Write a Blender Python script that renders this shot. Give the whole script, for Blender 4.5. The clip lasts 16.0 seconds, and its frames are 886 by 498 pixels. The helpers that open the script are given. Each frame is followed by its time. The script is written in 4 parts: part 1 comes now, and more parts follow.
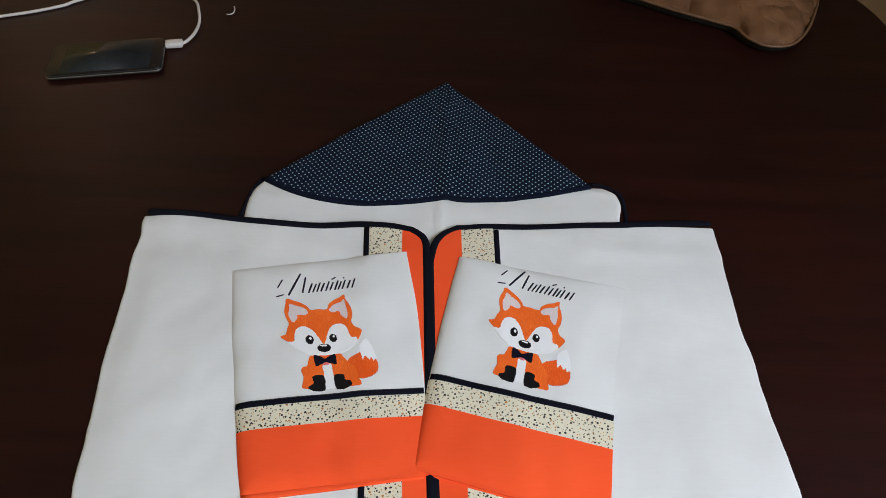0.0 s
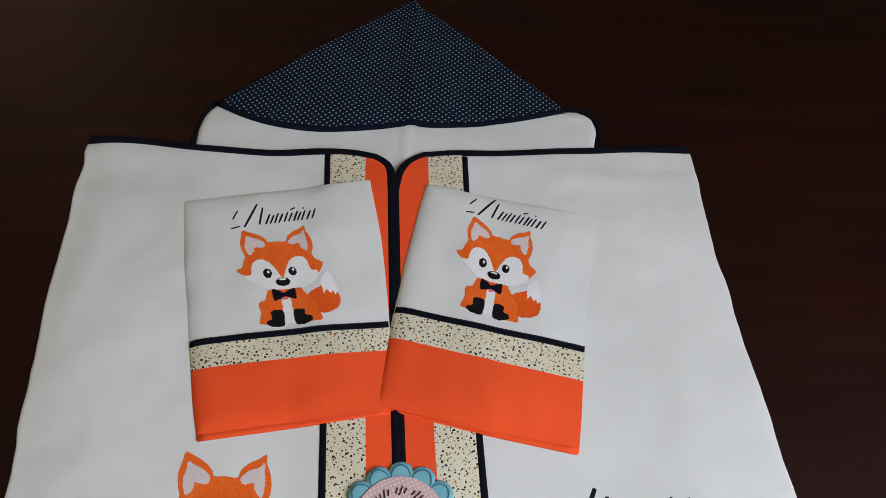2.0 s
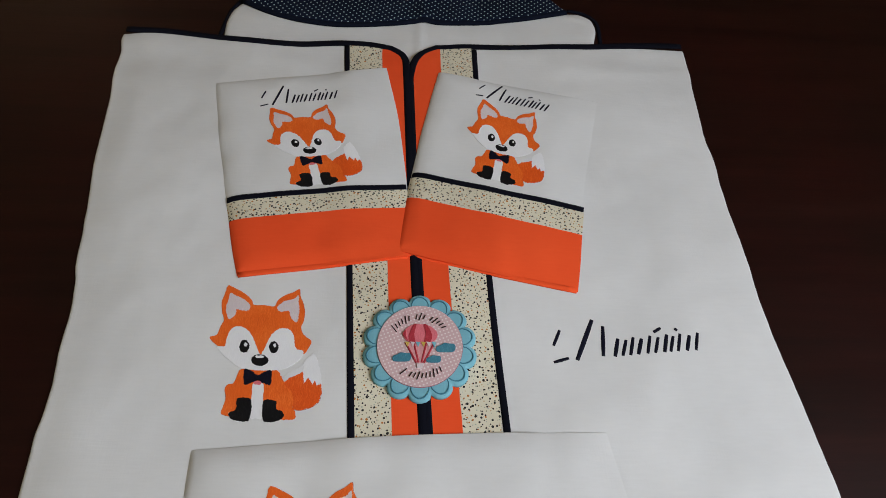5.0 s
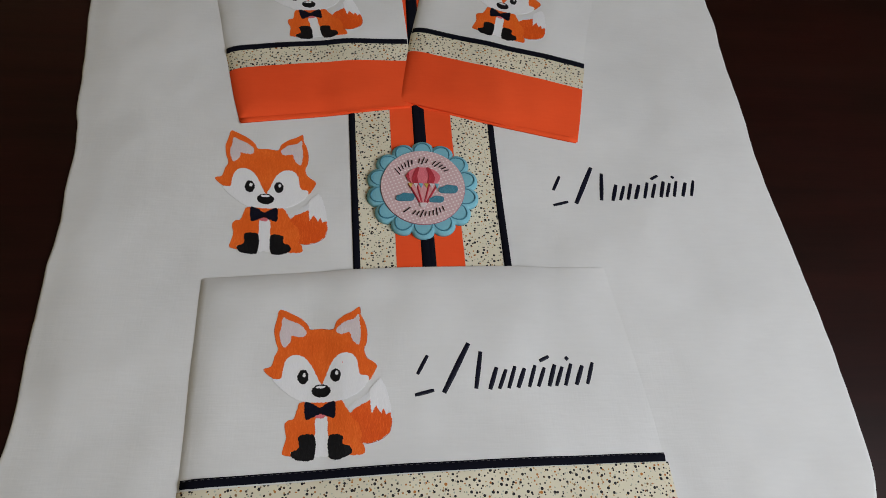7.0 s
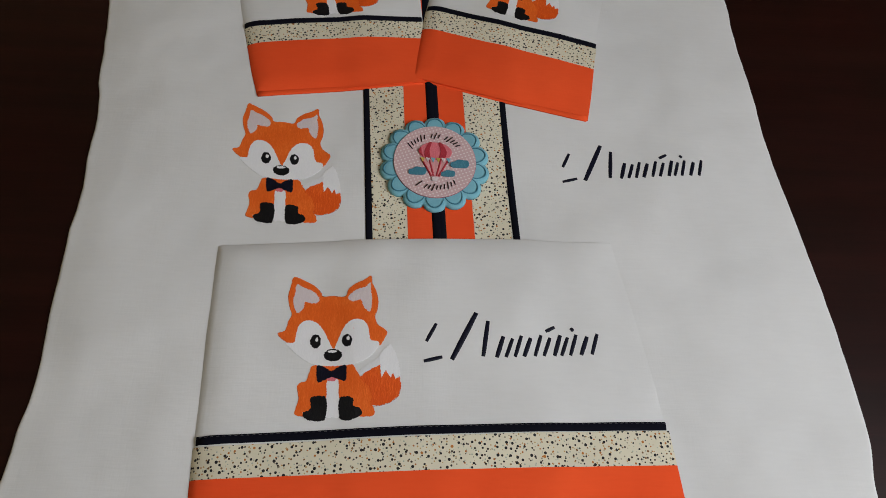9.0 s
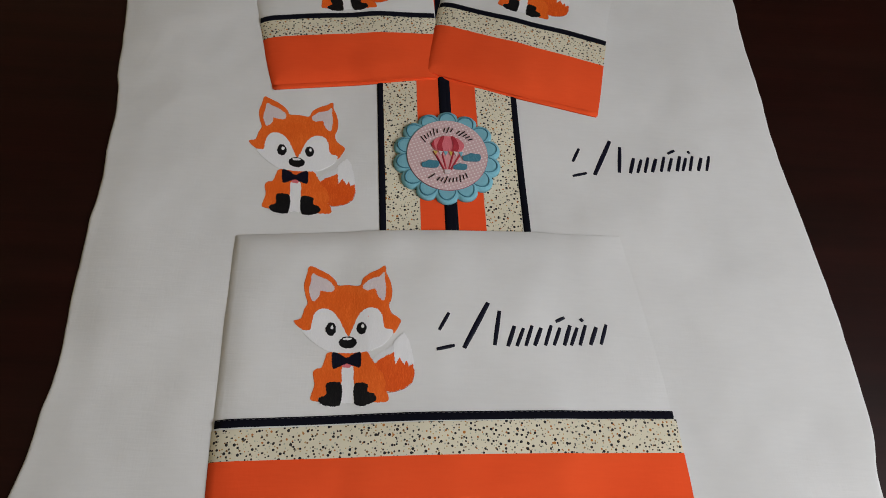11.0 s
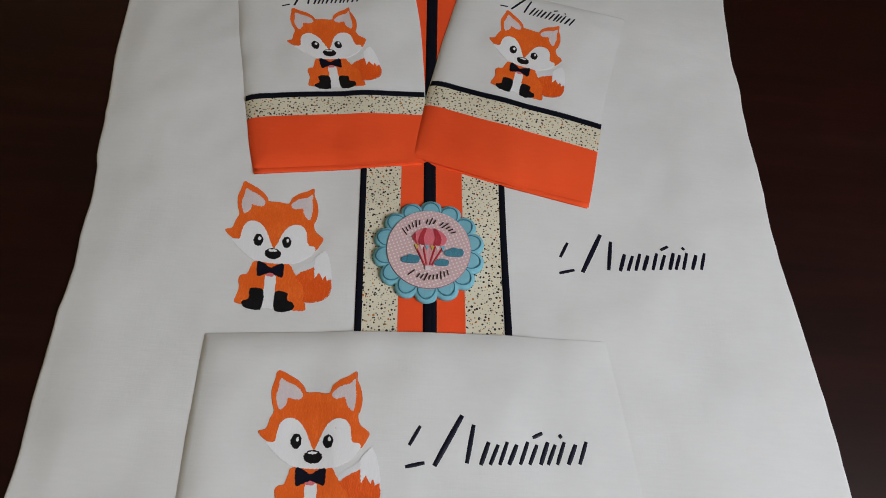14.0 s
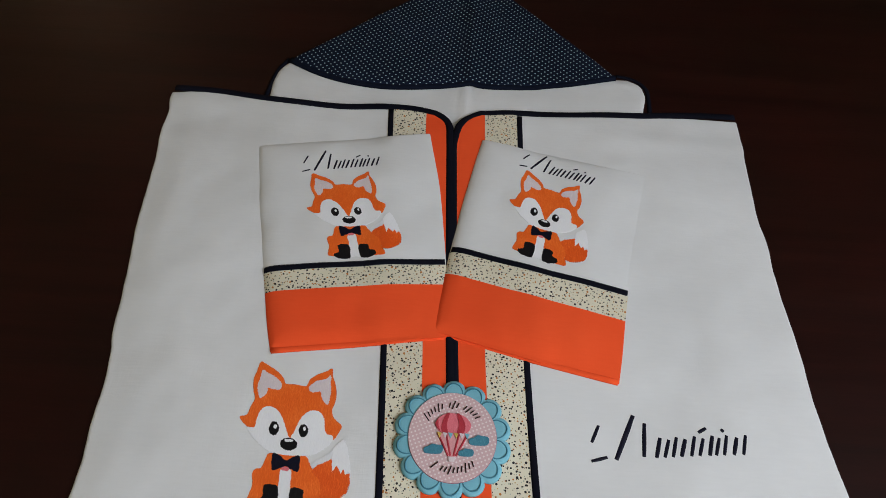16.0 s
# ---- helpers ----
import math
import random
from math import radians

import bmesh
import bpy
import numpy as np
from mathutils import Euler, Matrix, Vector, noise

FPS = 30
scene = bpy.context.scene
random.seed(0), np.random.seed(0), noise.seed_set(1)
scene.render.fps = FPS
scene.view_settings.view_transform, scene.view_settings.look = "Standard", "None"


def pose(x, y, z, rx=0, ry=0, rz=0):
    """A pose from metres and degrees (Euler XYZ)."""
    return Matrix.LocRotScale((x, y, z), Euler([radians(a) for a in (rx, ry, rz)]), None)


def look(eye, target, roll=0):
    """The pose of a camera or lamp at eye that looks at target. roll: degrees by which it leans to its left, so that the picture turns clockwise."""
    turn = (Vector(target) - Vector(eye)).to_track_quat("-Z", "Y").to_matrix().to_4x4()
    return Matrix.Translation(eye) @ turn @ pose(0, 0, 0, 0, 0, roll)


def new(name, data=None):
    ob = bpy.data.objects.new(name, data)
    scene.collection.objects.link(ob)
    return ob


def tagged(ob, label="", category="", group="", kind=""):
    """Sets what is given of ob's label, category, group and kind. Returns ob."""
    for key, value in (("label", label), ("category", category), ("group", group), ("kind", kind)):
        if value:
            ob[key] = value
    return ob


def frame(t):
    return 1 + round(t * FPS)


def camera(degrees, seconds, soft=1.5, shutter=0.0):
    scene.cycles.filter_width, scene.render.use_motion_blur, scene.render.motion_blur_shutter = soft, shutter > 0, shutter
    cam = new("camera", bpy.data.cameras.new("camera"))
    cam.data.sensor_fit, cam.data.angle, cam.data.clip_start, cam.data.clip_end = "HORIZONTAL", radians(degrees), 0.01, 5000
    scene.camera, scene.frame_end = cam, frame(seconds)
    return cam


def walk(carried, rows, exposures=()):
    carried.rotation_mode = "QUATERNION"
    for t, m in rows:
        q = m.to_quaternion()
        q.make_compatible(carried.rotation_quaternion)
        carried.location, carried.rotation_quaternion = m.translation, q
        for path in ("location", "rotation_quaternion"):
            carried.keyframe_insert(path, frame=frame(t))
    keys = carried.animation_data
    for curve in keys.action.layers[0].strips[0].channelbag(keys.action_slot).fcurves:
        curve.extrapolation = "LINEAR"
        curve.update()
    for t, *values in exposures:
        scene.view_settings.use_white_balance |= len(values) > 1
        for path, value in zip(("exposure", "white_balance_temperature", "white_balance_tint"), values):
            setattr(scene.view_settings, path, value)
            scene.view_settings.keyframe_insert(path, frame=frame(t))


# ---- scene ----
cam = camera(67.0, 16.0, soft=0.6)
PATH = [
    (0, (0.053, 0.107, 0.57), (0.09, 1.412, -0.944), 2.8),
    (0.5, (0.058, 0.123, 0.55), (0.104, 1.331, -1.043), 3.8),
    (1, (0.057, 0.126, 0.54), (0.128, 1.291, -1.084), 4.7),
    (1.5, (0.064, 0.123, 0.536), (0.162, 1.278, -1.093), 4.8),
    (2, (0.066, 0.124, 0.539), (0.174, 1.277, -1.092), 5.2),
    (2.5, (0.063, 0.119, 0.536), (0.179, 1.26, -1.103), 6.0),
    (3, (0.066, 0.107, 0.536), (0.164, 1.259, -1.096), 5.8),
    (3.2, (0.068, 0.101, 0.538), (0.157, 1.254, -1.094), 5.5),
    (5.3, (0.046, -0.014, 0.521), (0.187, 1.058, -1.161), 6.8),
    (5.5, (0.046, -0.02, 0.513), (0.209, 1.03, -1.182), 7.7),
    (6, (0.049, -0.049, 0.503), (0.193, 0.958, -1.219), 8.0),
    (6.5, (0.043, -0.063, 0.499), (0.194, 0.906, -1.244), 8.7),
    (7, (0.034, -0.079, 0.492), (0.199, 0.863, -1.265), 9.6),
    (7.5, (0.031, -0.088, 0.488), (0.149, 0.81, -1.295), 7.8),
    (8, (0.034, -0.095, 0.488), (0.17, 0.804, -1.293), 8.6),
    (8.2, (0.036, -0.096, 0.494), (0.164, 0.818, -1.28), 8.1),
    (10.3, (0.022, -0.107, 0.5), (0.184, 0.807, -1.272), 11.6),
    (10.5, (0.021, -0.109, 0.502), (0.18, 0.817, -1.264), 11.2),
    (11, (0.023, -0.109, 0.503), (0.156, 0.803, -1.271), 9.7),
    (11.5, (0.027, -0.096, 0.502), (0.132, 0.809, -1.278), 8.0),
    (12, (0.034, -0.087, 0.503), (0.114, 0.81, -1.282), 7.1),
    (12.5, (0.029, -0.074, 0.51), (0.13, 0.844, -1.264), 9.2),
    (13, (0.035, -0.067, 0.514), (0.11, 0.854, -1.26), 7.8),
    (13.5, (0.047, -0.055, 0.515), (0.138, 0.852, -1.265), 8.8),
    (14, (0.054, -0.029, 0.521), (0.13, 0.906, -1.246), 8.0),
    (14.5, (0.05, 0.0, 0.521), (0.128, 0.959, -1.232), 8.0),
    (15, (0.047, 0.026, 0.536), (0.084, 1.073, -1.168), 5.2),
    (15.5, (0.043, 0.044, 0.539), (0.058, 1.147, -1.129), 4.4),
    (16, (0.044, 0.054, 0.547), (0.055, 1.198, -1.094), 3.8),
]
EXPOSURES = [(0.0, 0.60, 6700, 16), (1.5, 0.35, 6850, 17), (3.0, 0.27, 6950, 18), (5.5, 0.0, 7100, 18), (8.0, -0.20, 7250, 18), (11.0, -0.22, 7400, 19),
             (12.5, -0.17, 7350, 19), (14.5, 0.01, 7100, 18), (16.0, 0.11, 6950, 17)]
walk(cam, [(t, look(eye, target, roll)) for t, eye, target, roll in PATH], EXPOSURES)

from mathutils.bvhtree import BVHTree

# ---- world and lights ----
TABLE = -0.0088                       # top of the table
FLOOR = TABLE - 0.76
CEIL = FLOOR + 2.6
X0, X1, Y0, Y1 = -1.30, 1.22, -2.3, 2.75   # inside of the added room; west and north walls set close to bounce light
WIN_Y0, WIN_Y1, WIN_Z0, WIN_Z1 = -1.15, 0.10, 0.58, 1.58

world = bpy.data.worlds.new("sky")
scene.world = world
world.use_nodes = True
wn = world.node_tree.nodes
sky = wn.new("ShaderNodeTexSky")
sky.sky_type, sky.sun_disc = "NISHITA", False
sky.sun_elevation, sky.sun_rotation = radians(38), radians(200)
wn["Background"].inputs["Strength"].default_value = 0.12
world.node_tree.links.new(sky.outputs[0], wn["Background"].inputs["Color"])


def area_lamp(name, at, target, wide, high, power, colour):
    data = bpy.data.lights.new(name, "AREA")
    data.shape, data.size, data.size_y, data.energy, data.color = "RECTANGLE", wide, high, power, colour
    ob = new(name, data)
    ob.matrix_world = look(at, target)
    return ob


WY, WZ = (WIN_Y0 + WIN_Y1) / 2, (WIN_Z0 + WIN_Z1) / 2
area_lamp("window_daylight", (X1 + 0.09, WY, WZ), (X1 - 1, WY, WZ - 0.45), WIN_Y1 - WIN_Y0 - 0.1, WIN_Z1 - WIN_Z0 - 0.1, 44, (0.76, 0.885, 1.0))
bulb_light = bpy.data.lights.new("bulb_light", "POINT")
bulb_light.energy, bulb_light.color, bulb_light.shadow_soft_size = 2.2, (1.0, 0.62, 0.42), 0.03
BULB = (-1.20, 2.25, 0.87)
new("bulb_light", bulb_light).location = BULB


# ---- materials ----
class Nodes:
    """A short hand for building one node material."""

    def __init__(self, name, rough=0.8, metal=0.0):
        self.mat = bpy.data.materials.new(name)
        self.mat.use_nodes = True
        self.tree = self.mat.node_tree
        self.bsdf = self.tree.nodes["Principled BSDF"]
        self.bsdf.inputs["Roughness"].default_value = rough
        self.bsdf.inputs["Metallic"].default_value = metal
        self.co = self.add("ShaderNodeTexCoord").outputs["Object"]

    def add(self, kind, **values):
        n = self.tree.nodes.new(kind)
        for k, v in values.items():
            n.inputs[k].default_value = v
        return n

    def link(self, a, b):
        self.tree.links.new(a, b)

    def scaled(self, sx, sy, sz, turn=0.0):
        n = self.add("ShaderNodeMapping", Scale=(sx, sy, sz), Rotation=(0, 0, radians(turn)))
        self.link(self.co, n.inputs["Vector"])
        return n.outputs[0]

    def noise(self, scale, detail=3.0, co=None, rough=0.5):
        n = self.add("ShaderNodeTexNoise", Scale=scale, Detail=detail, Roughness=rough)
        self.link(co or self.co, n.inputs["Vector"])
        return n.outputs["Fac"]

    def ramp(self, fac, stops):
        n = self.add("ShaderNodeValToRGB")
        el = n.color_ramp.elements
        while len(el) < len(stops):
            el.new(0.5)
        for e, (p, c) in zip(el, stops):
            e.position, e.color = p, (*c, 1)
        self.link(fac, n.inputs["Fac"])
        return n.outputs["Color"]

    def math(self, op, a, b=None, c=None):
        n = self.tree.nodes.new("ShaderNodeMath")
        n.operation = op
        for i, v in enumerate((a, b, c)):
            if v is None:
                continue
            if isinstance(v, (int, float)):
                n.inputs[i].default_value = v
            else:
                self.link(v, n.inputs[i])
        return n.outputs[0]

    def mix(self, fac, a, b):
        n = self.tree.nodes.new("ShaderNodeMix")
        n.clamp_factor = True
        n.data_type = "RGBA"
        for sock, v in ((n.inputs[0], fac), (n.inputs[6], a), (n.inputs[7], b)):
            if isinstance(v, tuple):
                sock.default_value = (*v, 1)
            elif isinstance(v, float):
                sock.default_value = v
            else:
                self.link(v, sock)
        return n.outputs[2]

    def colour(self, out):
        if isinstance(out, tuple):
            self.bsdf.inputs["Base Color"].default_value = (*out, 1)
        else:
            self.link(out, self.bsdf.inputs["Base Color"])

    def bump(self, height, strength=0.3, distance=0.001):
        n = self.add("ShaderNodeBump", Strength=strength, Distance=distance)
        self.link(height, n.inputs["Height"])
        last = self.bsdf.inputs["Normal"]
        if last.is_linked:
            self.link(last.links[0].from_socket, n.inputs["Normal"])
        self.link(n.outputs[0], last)


def weave(m, strength=0.25, pitch=0.0011):
    """Woven threads: two crossed sets of uneven strands."""
    a = m.noise(1.0, 2.0, m.scaled(0.6 / pitch, 0.07 / pitch, 1), 0.6)
    b = m.noise(1.0, 2.0, m.scaled(0.07 / pitch, 0.6 / pitch, 1), 0.6)
    m.bump(m.math("ADD", a, b), strength, 0.0005)


def cotton(name, low, high, strength=0.25):
    m = Nodes(name, 0.9)
    m.bsdf.inputs["Specular IOR Level"].default_value = 0.08
    slow, slub = m.noise(9.0, 4.0), m.noise(1.0, 3.0, m.scaled(60, 420, 60))
    both = m.math("ADD", m.math("MULTIPLY", slow, 0.8), m.math("MULTIPLY", slub, 0.2))
    m.colour(m.ramp(both, [(0.3, low), (0.7, high)]))
    weave(m, strength)
    m.bump(m.noise(26.0, 3.0), 0.40, 0.002)
    m.bump(m.noise(9.0, 2.0), 0.7, 0.011)
    return m.mat


def dotted_cotton():
    """Cream cotton with a scatter of small dots of several sizes and colours."""
    m = Nodes("cream_dotted_cotton", 0.88)
    base = m.ramp(m.noise(14.0, 3.0), [(0.3, (0.63, 0.575, 0.43)), (0.7, (0.72, 0.665, 0.51))])
    out = base
    for pitch, least, most, stops, turn, share in (
            (0.0033, 0.10, 0.20, [(0.0, (0.36, 0.40, 0.32)), (0.35, (0.48, 0.30, 0.12)), (0.6, (0.40, 0.43, 0.36)), (0.8, (0.28, 0.24, 0.17))], 41, 0.25),
            (0.0042, 0.11, 0.20, [(0.0, (0.05, 0.030, 0.018)), (0.45, (0.42, 0.15, 0.03)), (0.7, (0.20, 0.10, 0.03)), (0.85, (0.02, 0.012, 0.010))], 67, 0.35),
            (0.0048, 0.12, 0.235, [(0.0, (0.008, 0.007, 0.008)), (0.72, (0.014, 0.010, 0.009)), (0.86, (0.45, 0.15, 0.02)), (0.95, (0.01, 0.008, 0.008))], 13, 0.28)):
        v = m.add("ShaderNodeTexVoronoi", Scale=1 / pitch, Randomness=0.85)
        v.voronoi_dimensions = "2D"
        m.link(m.scaled(1, 1, 1, turn), v.inputs["Vector"])
        sep = m.add("ShaderNodeSeparateColor")
        m.link(v.outputs["Color"], sep.inputs[0])
        size = m.math("MULTIPLY_ADD", sep.outputs[0], most - least, least)
        inside = m.math("MULTIPLY", m.math("LESS_THAN", v.outputs["Distance"], size), m.math("GREATER_THAN", sep.outputs[2], share))
        tint = m.ramp(sep.outputs[1], stops)
        tint.node.color_ramp.interpolation = "CONSTANT"
        out = m.mix(inside, out, tint)
    m.colour(out)
    weave(m, 0.2)
    return m.mat


def polka_navy():
    """Navy cotton with small pale dots in staggered rows."""
    m = Nodes("navy_polka_cotton", 0.9)
    m.bsdf.inputs["Specular IOR Level"].default_value = 0.1
    sep = m.add("ShaderNodeSeparateXYZ")
    m.link(m.scaled(1 / 0.0078, 1 / 0.0082, 1, 6), sep.inputs[0])
    found = None
    for shift in (0.0, 0.5):
        dx = m.math("SUBTRACT", m.math("FRACT", m.math("ADD", sep.outputs[0], 20 + shift)), 0.5)
        dy = m.math("SUBTRACT", m.math("FRACT", m.math("ADD", sep.outputs[1], 20 + shift)), 0.5)
        d = m.math("SQRT", m.math("ADD", m.math("MULTIPLY", dx, dx), m.math("MULTIPLY", dy, dy)))
        hit = m.math("LESS_THAN", d, 0.114)
        found = hit if found is None else m.math("MAXIMUM", found, hit)
    ground = m.ramp(m.noise(20.0, 3.0), [(0.3, (0.0030, 0.0066, 0.0165)), (0.7, (0.0055, 0.0105, 0.0250))])
    m.colour(m.mix(found, ground, (0.33, 0.43, 0.47)))
    weave(m, 0.3)
    return m.mat


def embroidery(name, low, high, turn=35, rough=0.5, depth=1.0):
    """Satin stitches: fine parallel threads with a soft sheen."""
    m = Nodes(name, rough)
    fine = m.noise(1.0, 2.0, m.scaled(4200, 420, 420, turn))
    tufts = m.noise(1.0, 3.0, m.scaled(700, 120, 300, turn), 0.6)
    tone = m.math("ADD", m.math("ADD", m.math("MULTIPLY", fine, 0.5), m.math("MULTIPLY", tufts, 0.22)), m.math("MULTIPLY", m.noise(45.0), 0.28))
    m.colour(m.ramp(tone, [(0.36, tuple(c * (1 - 0.08 * depth) for c in low)), (0.5, low), (0.64, high)]))
    m.bump(fine, 0.38 * depth, 0.0004)
    m.bump(tufts, 0.32 * depth, 0.0007)
    m.bsdf.inputs["Specular IOR Level"].default_value = 0.18
    return m.mat


def dark_wood():
    m = Nodes("dark_mahogany", 0.3)
    m.bsdf.inputs["Specular IOR Level"].default_value = 0.12
    grain = m.noise(1.0, 6.0, m.scaled(2.2, 34, 20, 2), 0.6)
    pore = m.noise(1.0, 3.0, m.scaled(16, 600, 300, 2), 0.6)
    tone = m.math("ADD", m.math("MULTIPLY", grain, 0.7), m.math("MULTIPLY", pore, 0.3))
    blotch = m.noise(7.0, 4.0, None, 0.6)
    shade = m.ramp(tone, [(0.3, (0.0085, 0.0030, 0.0021)), (0.5, (0.0138, 0.0043, 0.0029)), (0.7, (0.0200, 0.0060, 0.0040))])
    ruddy = m.ramp(tone, [(0.3, (0.0112, 0.0026, 0.0020)), (0.5, (0.0190, 0.0040, 0.0029)), (0.7, (0.0275, 0.0056, 0.0040))])
    m.colour(m.mix(m.math("MULTIPLY_ADD", blotch, 3.0, -1.0), shade, ruddy))
    smear = m.noise(1.0, 4.0, m.scaled(3.0, 22, 1, -4), 0.65)
    m.link(m.math("ADD", m.math("MULTIPLY_ADD", m.noise(5.0, 4.0), 0.16, 0.28), m.math("MULTIPLY", smear, 0.20)), m.bsdf.inputs["Roughness"])
    m.bump(smear, 0.10, 0.0020)
    m.bump(pore, 0.12, 0.0004)
    m.bump(grain, 0.06, 0.002)
    return m.mat


def plain(name, colour, rough=0.5, metal=0.0, vary=0.12, scale=40.0, relief=0.1):
    m = Nodes(name, rough, metal)
    m.colour(m.ramp(m.noise(scale, 4.0), [(0.3, tuple(c * (1 - vary) for c in colour)), (0.7, tuple(min(1, c * (1 + vary)) for c in colour))]))
    if relief:
        m.bump(m.noise(scale * 6, 3.0), relief, 0.001)
    return m.mat


WHITE = cotton("white_cotton", (0.63, 0.63, 0.615), (0.71, 0.71, 0.695), 0.17)
ORANGE = cotton("orange_cotton", (0.86, 0.080, 0.021), (0.94, 0.102, 0.028), 0.18)
NAVY = cotton("navy_bias_tape", (0.0030, 0.0034, 0.0070), (0.0058, 0.0062, 0.0120), 0.3)
NAVY_BLUE = cotton("navy_blue_binding", (0.0030, 0.0050, 0.0120), (0.0055, 0.0085, 0.0190), 0.3)
FRAY = cotton("pale_frayed_cotton", (0.60, 0.40, 0.30), (0.74, 0.52, 0.41), 0.3)
DOTS = dotted_cotton()
POLKA = polka_navy()
THREAD_ORANGE = embroidery("orange_thread", (0.85, 0.125, 0.016), (0.95, 0.195, 0.034))
THREAD_TAIL = embroidery("deep_orange_thread", (0.78, 0.092, 0.012), (0.93, 0.155, 0.025), 60)
THREAD_WHITE = embroidery("white_thread", (0.77, 0.77, 0.775), (0.81, 0.81, 0.81), 70, depth=0.4)
THREAD_SILVER = embroidery("silver_white_thread", (0.68, 0.68, 0.69), (0.73, 0.73, 0.74), 100, depth=0.4)
THREAD_GOLD = embroidery("gold_thread", (0.55, 0.36, 0.08), (0.66, 0.46, 0.14))
THREAD_GREY = embroidery("grey_thread", (0.10, 0.10, 0.11), (0.16, 0.16, 0.17))
THREAD_RUST = embroidery("rust_thread", (0.30, 0.036, 0.008), (0.46, 0.060, 0.010))
THREAD_PINK = embroidery("pale_pink_thread", (0.64, 0.545, 0.55), (0.74, 0.65, 0.65), 50, depth=0.5)
THREAD_BLACK = embroidery("black_thread", (0.006, 0.006, 0.007), (0.016, 0.015, 0.016), 20, 0.4)
THREAD_NAVY = embroidery("navy_thread", (0.0035, 0.004, 0.012), (0.008, 0.009, 0.024), 20, 0.45)
WOOD = dark_wood()
TEAL = cotton("sky_blue_felt", (0.15, 0.40, 0.48), (0.20, 0.48, 0.56), 0.35)
TEAL_DARK = embroidery("teal_thread", (0.045, 0.20, 0.27), (0.08, 0.27, 0.34), 10)
THREAD_RED = embroidery("crimson_thread", (0.42, 0.035, 0.05), (0.55, 0.06, 0.075), 80)
THREAD_MAUVE = embroidery("mauve_thread", (0.34, 0.12, 0.15), (0.46, 0.19, 0.22), 80)
THREAD_ROSE = embroidery("rose_thread", (0.68, 0.30, 0.31), (0.80, 0.42, 0.42), 80)
THREAD_BROWN = embroidery("dark_brown_thread", (0.020, 0.010, 0.010), (0.045, 0.020, 0.018), 20)
THREAD_CORAL = embroidery("coral_thread", (0.72, 0.16, 0.19), (0.82, 0.24, 0.27), 80)
# unseen walls; this colour is picked for its reflection in the table top
WALL = plain("painted_plaster", (0.44, 0.345, 0.235), 0.85, vary=0.05, scale=3.0)
# added reflector: an ochre wall to warm the light on the towel's left
WARM_BOUNCE = plain("warm_bounce_plaster", (0.40, 0.315, 0.13), 0.85, vary=0.05, scale=3.0)
CEILING = plain("ceiling_paint", (0.55, 0.54, 0.51), 0.9, vary=0.04, scale=3.0)
TILE = plain("beige_floor_tile", (0.60, 0.575, 0.53), 0.35, vary=0.12, scale=7.0)
GLOSS_BLACK = plain("black_glass", (0.006, 0.006, 0.007), 0.12, vary=0.1, relief=0)
BLACK_SHELL = plain("black_plastic", (0.010, 0.010, 0.011), 0.35)
STEEL = plain("grey_metal_rim", (0.34, 0.32, 0.30), 0.35, 0.9)
CABLE = plain("white_cable_plastic", (0.62, 0.58, 0.55), 0.45, vary=0.06)


def creased_leather():
    """Soft tan leather with folds of two sizes and a fine grain."""
    m = Nodes("tan_leather", 0.72)
    m.bsdf.inputs["Specular IOR Level"].default_value = 0.2
    m.colour(m.ramp(m.noise(22.0, 4.0), [(0.3, (0.115, 0.050, 0.021)), (0.7, (0.205, 0.093, 0.041))]))
    fold = m.math("ABSOLUTE", m.math("SUBTRACT", m.noise(1.0, 1.5, m.scaled(7, 17, 12, 35)), 0.5))
    m.bump(fold, 0.7, 0.05)
    m.bump(m.noise(260.0, 3.0), 0.5, 0.001)
    return m.mat


LEATHER = creased_leather()
GUSSET = plain("dark_olive_leather", (0.012, 0.0095, 0.007), 0.6, vary=0.2, scale=60.0, relief=0.2)
PIPING = plain("pale_tan_leather_piping", (0.15, 0.074, 0.036), 0.5, vary=0.2, scale=60.0, relief=0.2)
FRAME_PAINT = plain("white_window_paint", (0.75, 0.75, 0.73), 0.5, vary=0.04)


def pink_dot_cotton():
    m = Nodes("pink_dotted_cotton", 0.88)
    sep = m.add("ShaderNodeSeparateXYZ")
    m.link(m.scaled(1 / 0.0046, 1 / 0.0046, 1, 22), sep.inputs[0])
    found = None
    for shift in (0.0, 0.5):
        dx = m.math("SUBTRACT", m.math("FRACT", m.math("ADD", sep.outputs[0], 20 + shift)), 0.5)
        dy = m.math("SUBTRACT", m.math("FRACT", m.math("ADD", sep.outputs[1], 20 + shift)), 0.5)
        d = m.math("SQRT", m.math("ADD", m.math("MULTIPLY", dx, dx), m.math("MULTIPLY", dy, dy)))
        hit = m.math("LESS_THAN", d, 0.17)
        found = hit if found is None else m.math("MAXIMUM", found, hit)
    m.colour(m.mix(found, (0.60, 0.40, 0.40), (0.73, 0.62, 0.61)))
    weave(m, 0.25)
    return m.mat


PINK = pink_dot_cotton()


def lamp_glow():
    m = Nodes("bulb_glass", 0.3)
    m.bsdf.inputs["Emission Color"].default_value = (1, 0.9, 0.75, 1)
    m.bsdf.inputs["Emission Strength"].default_value = 12
    return m.mat


BULB_GLASS = lamp_glow()


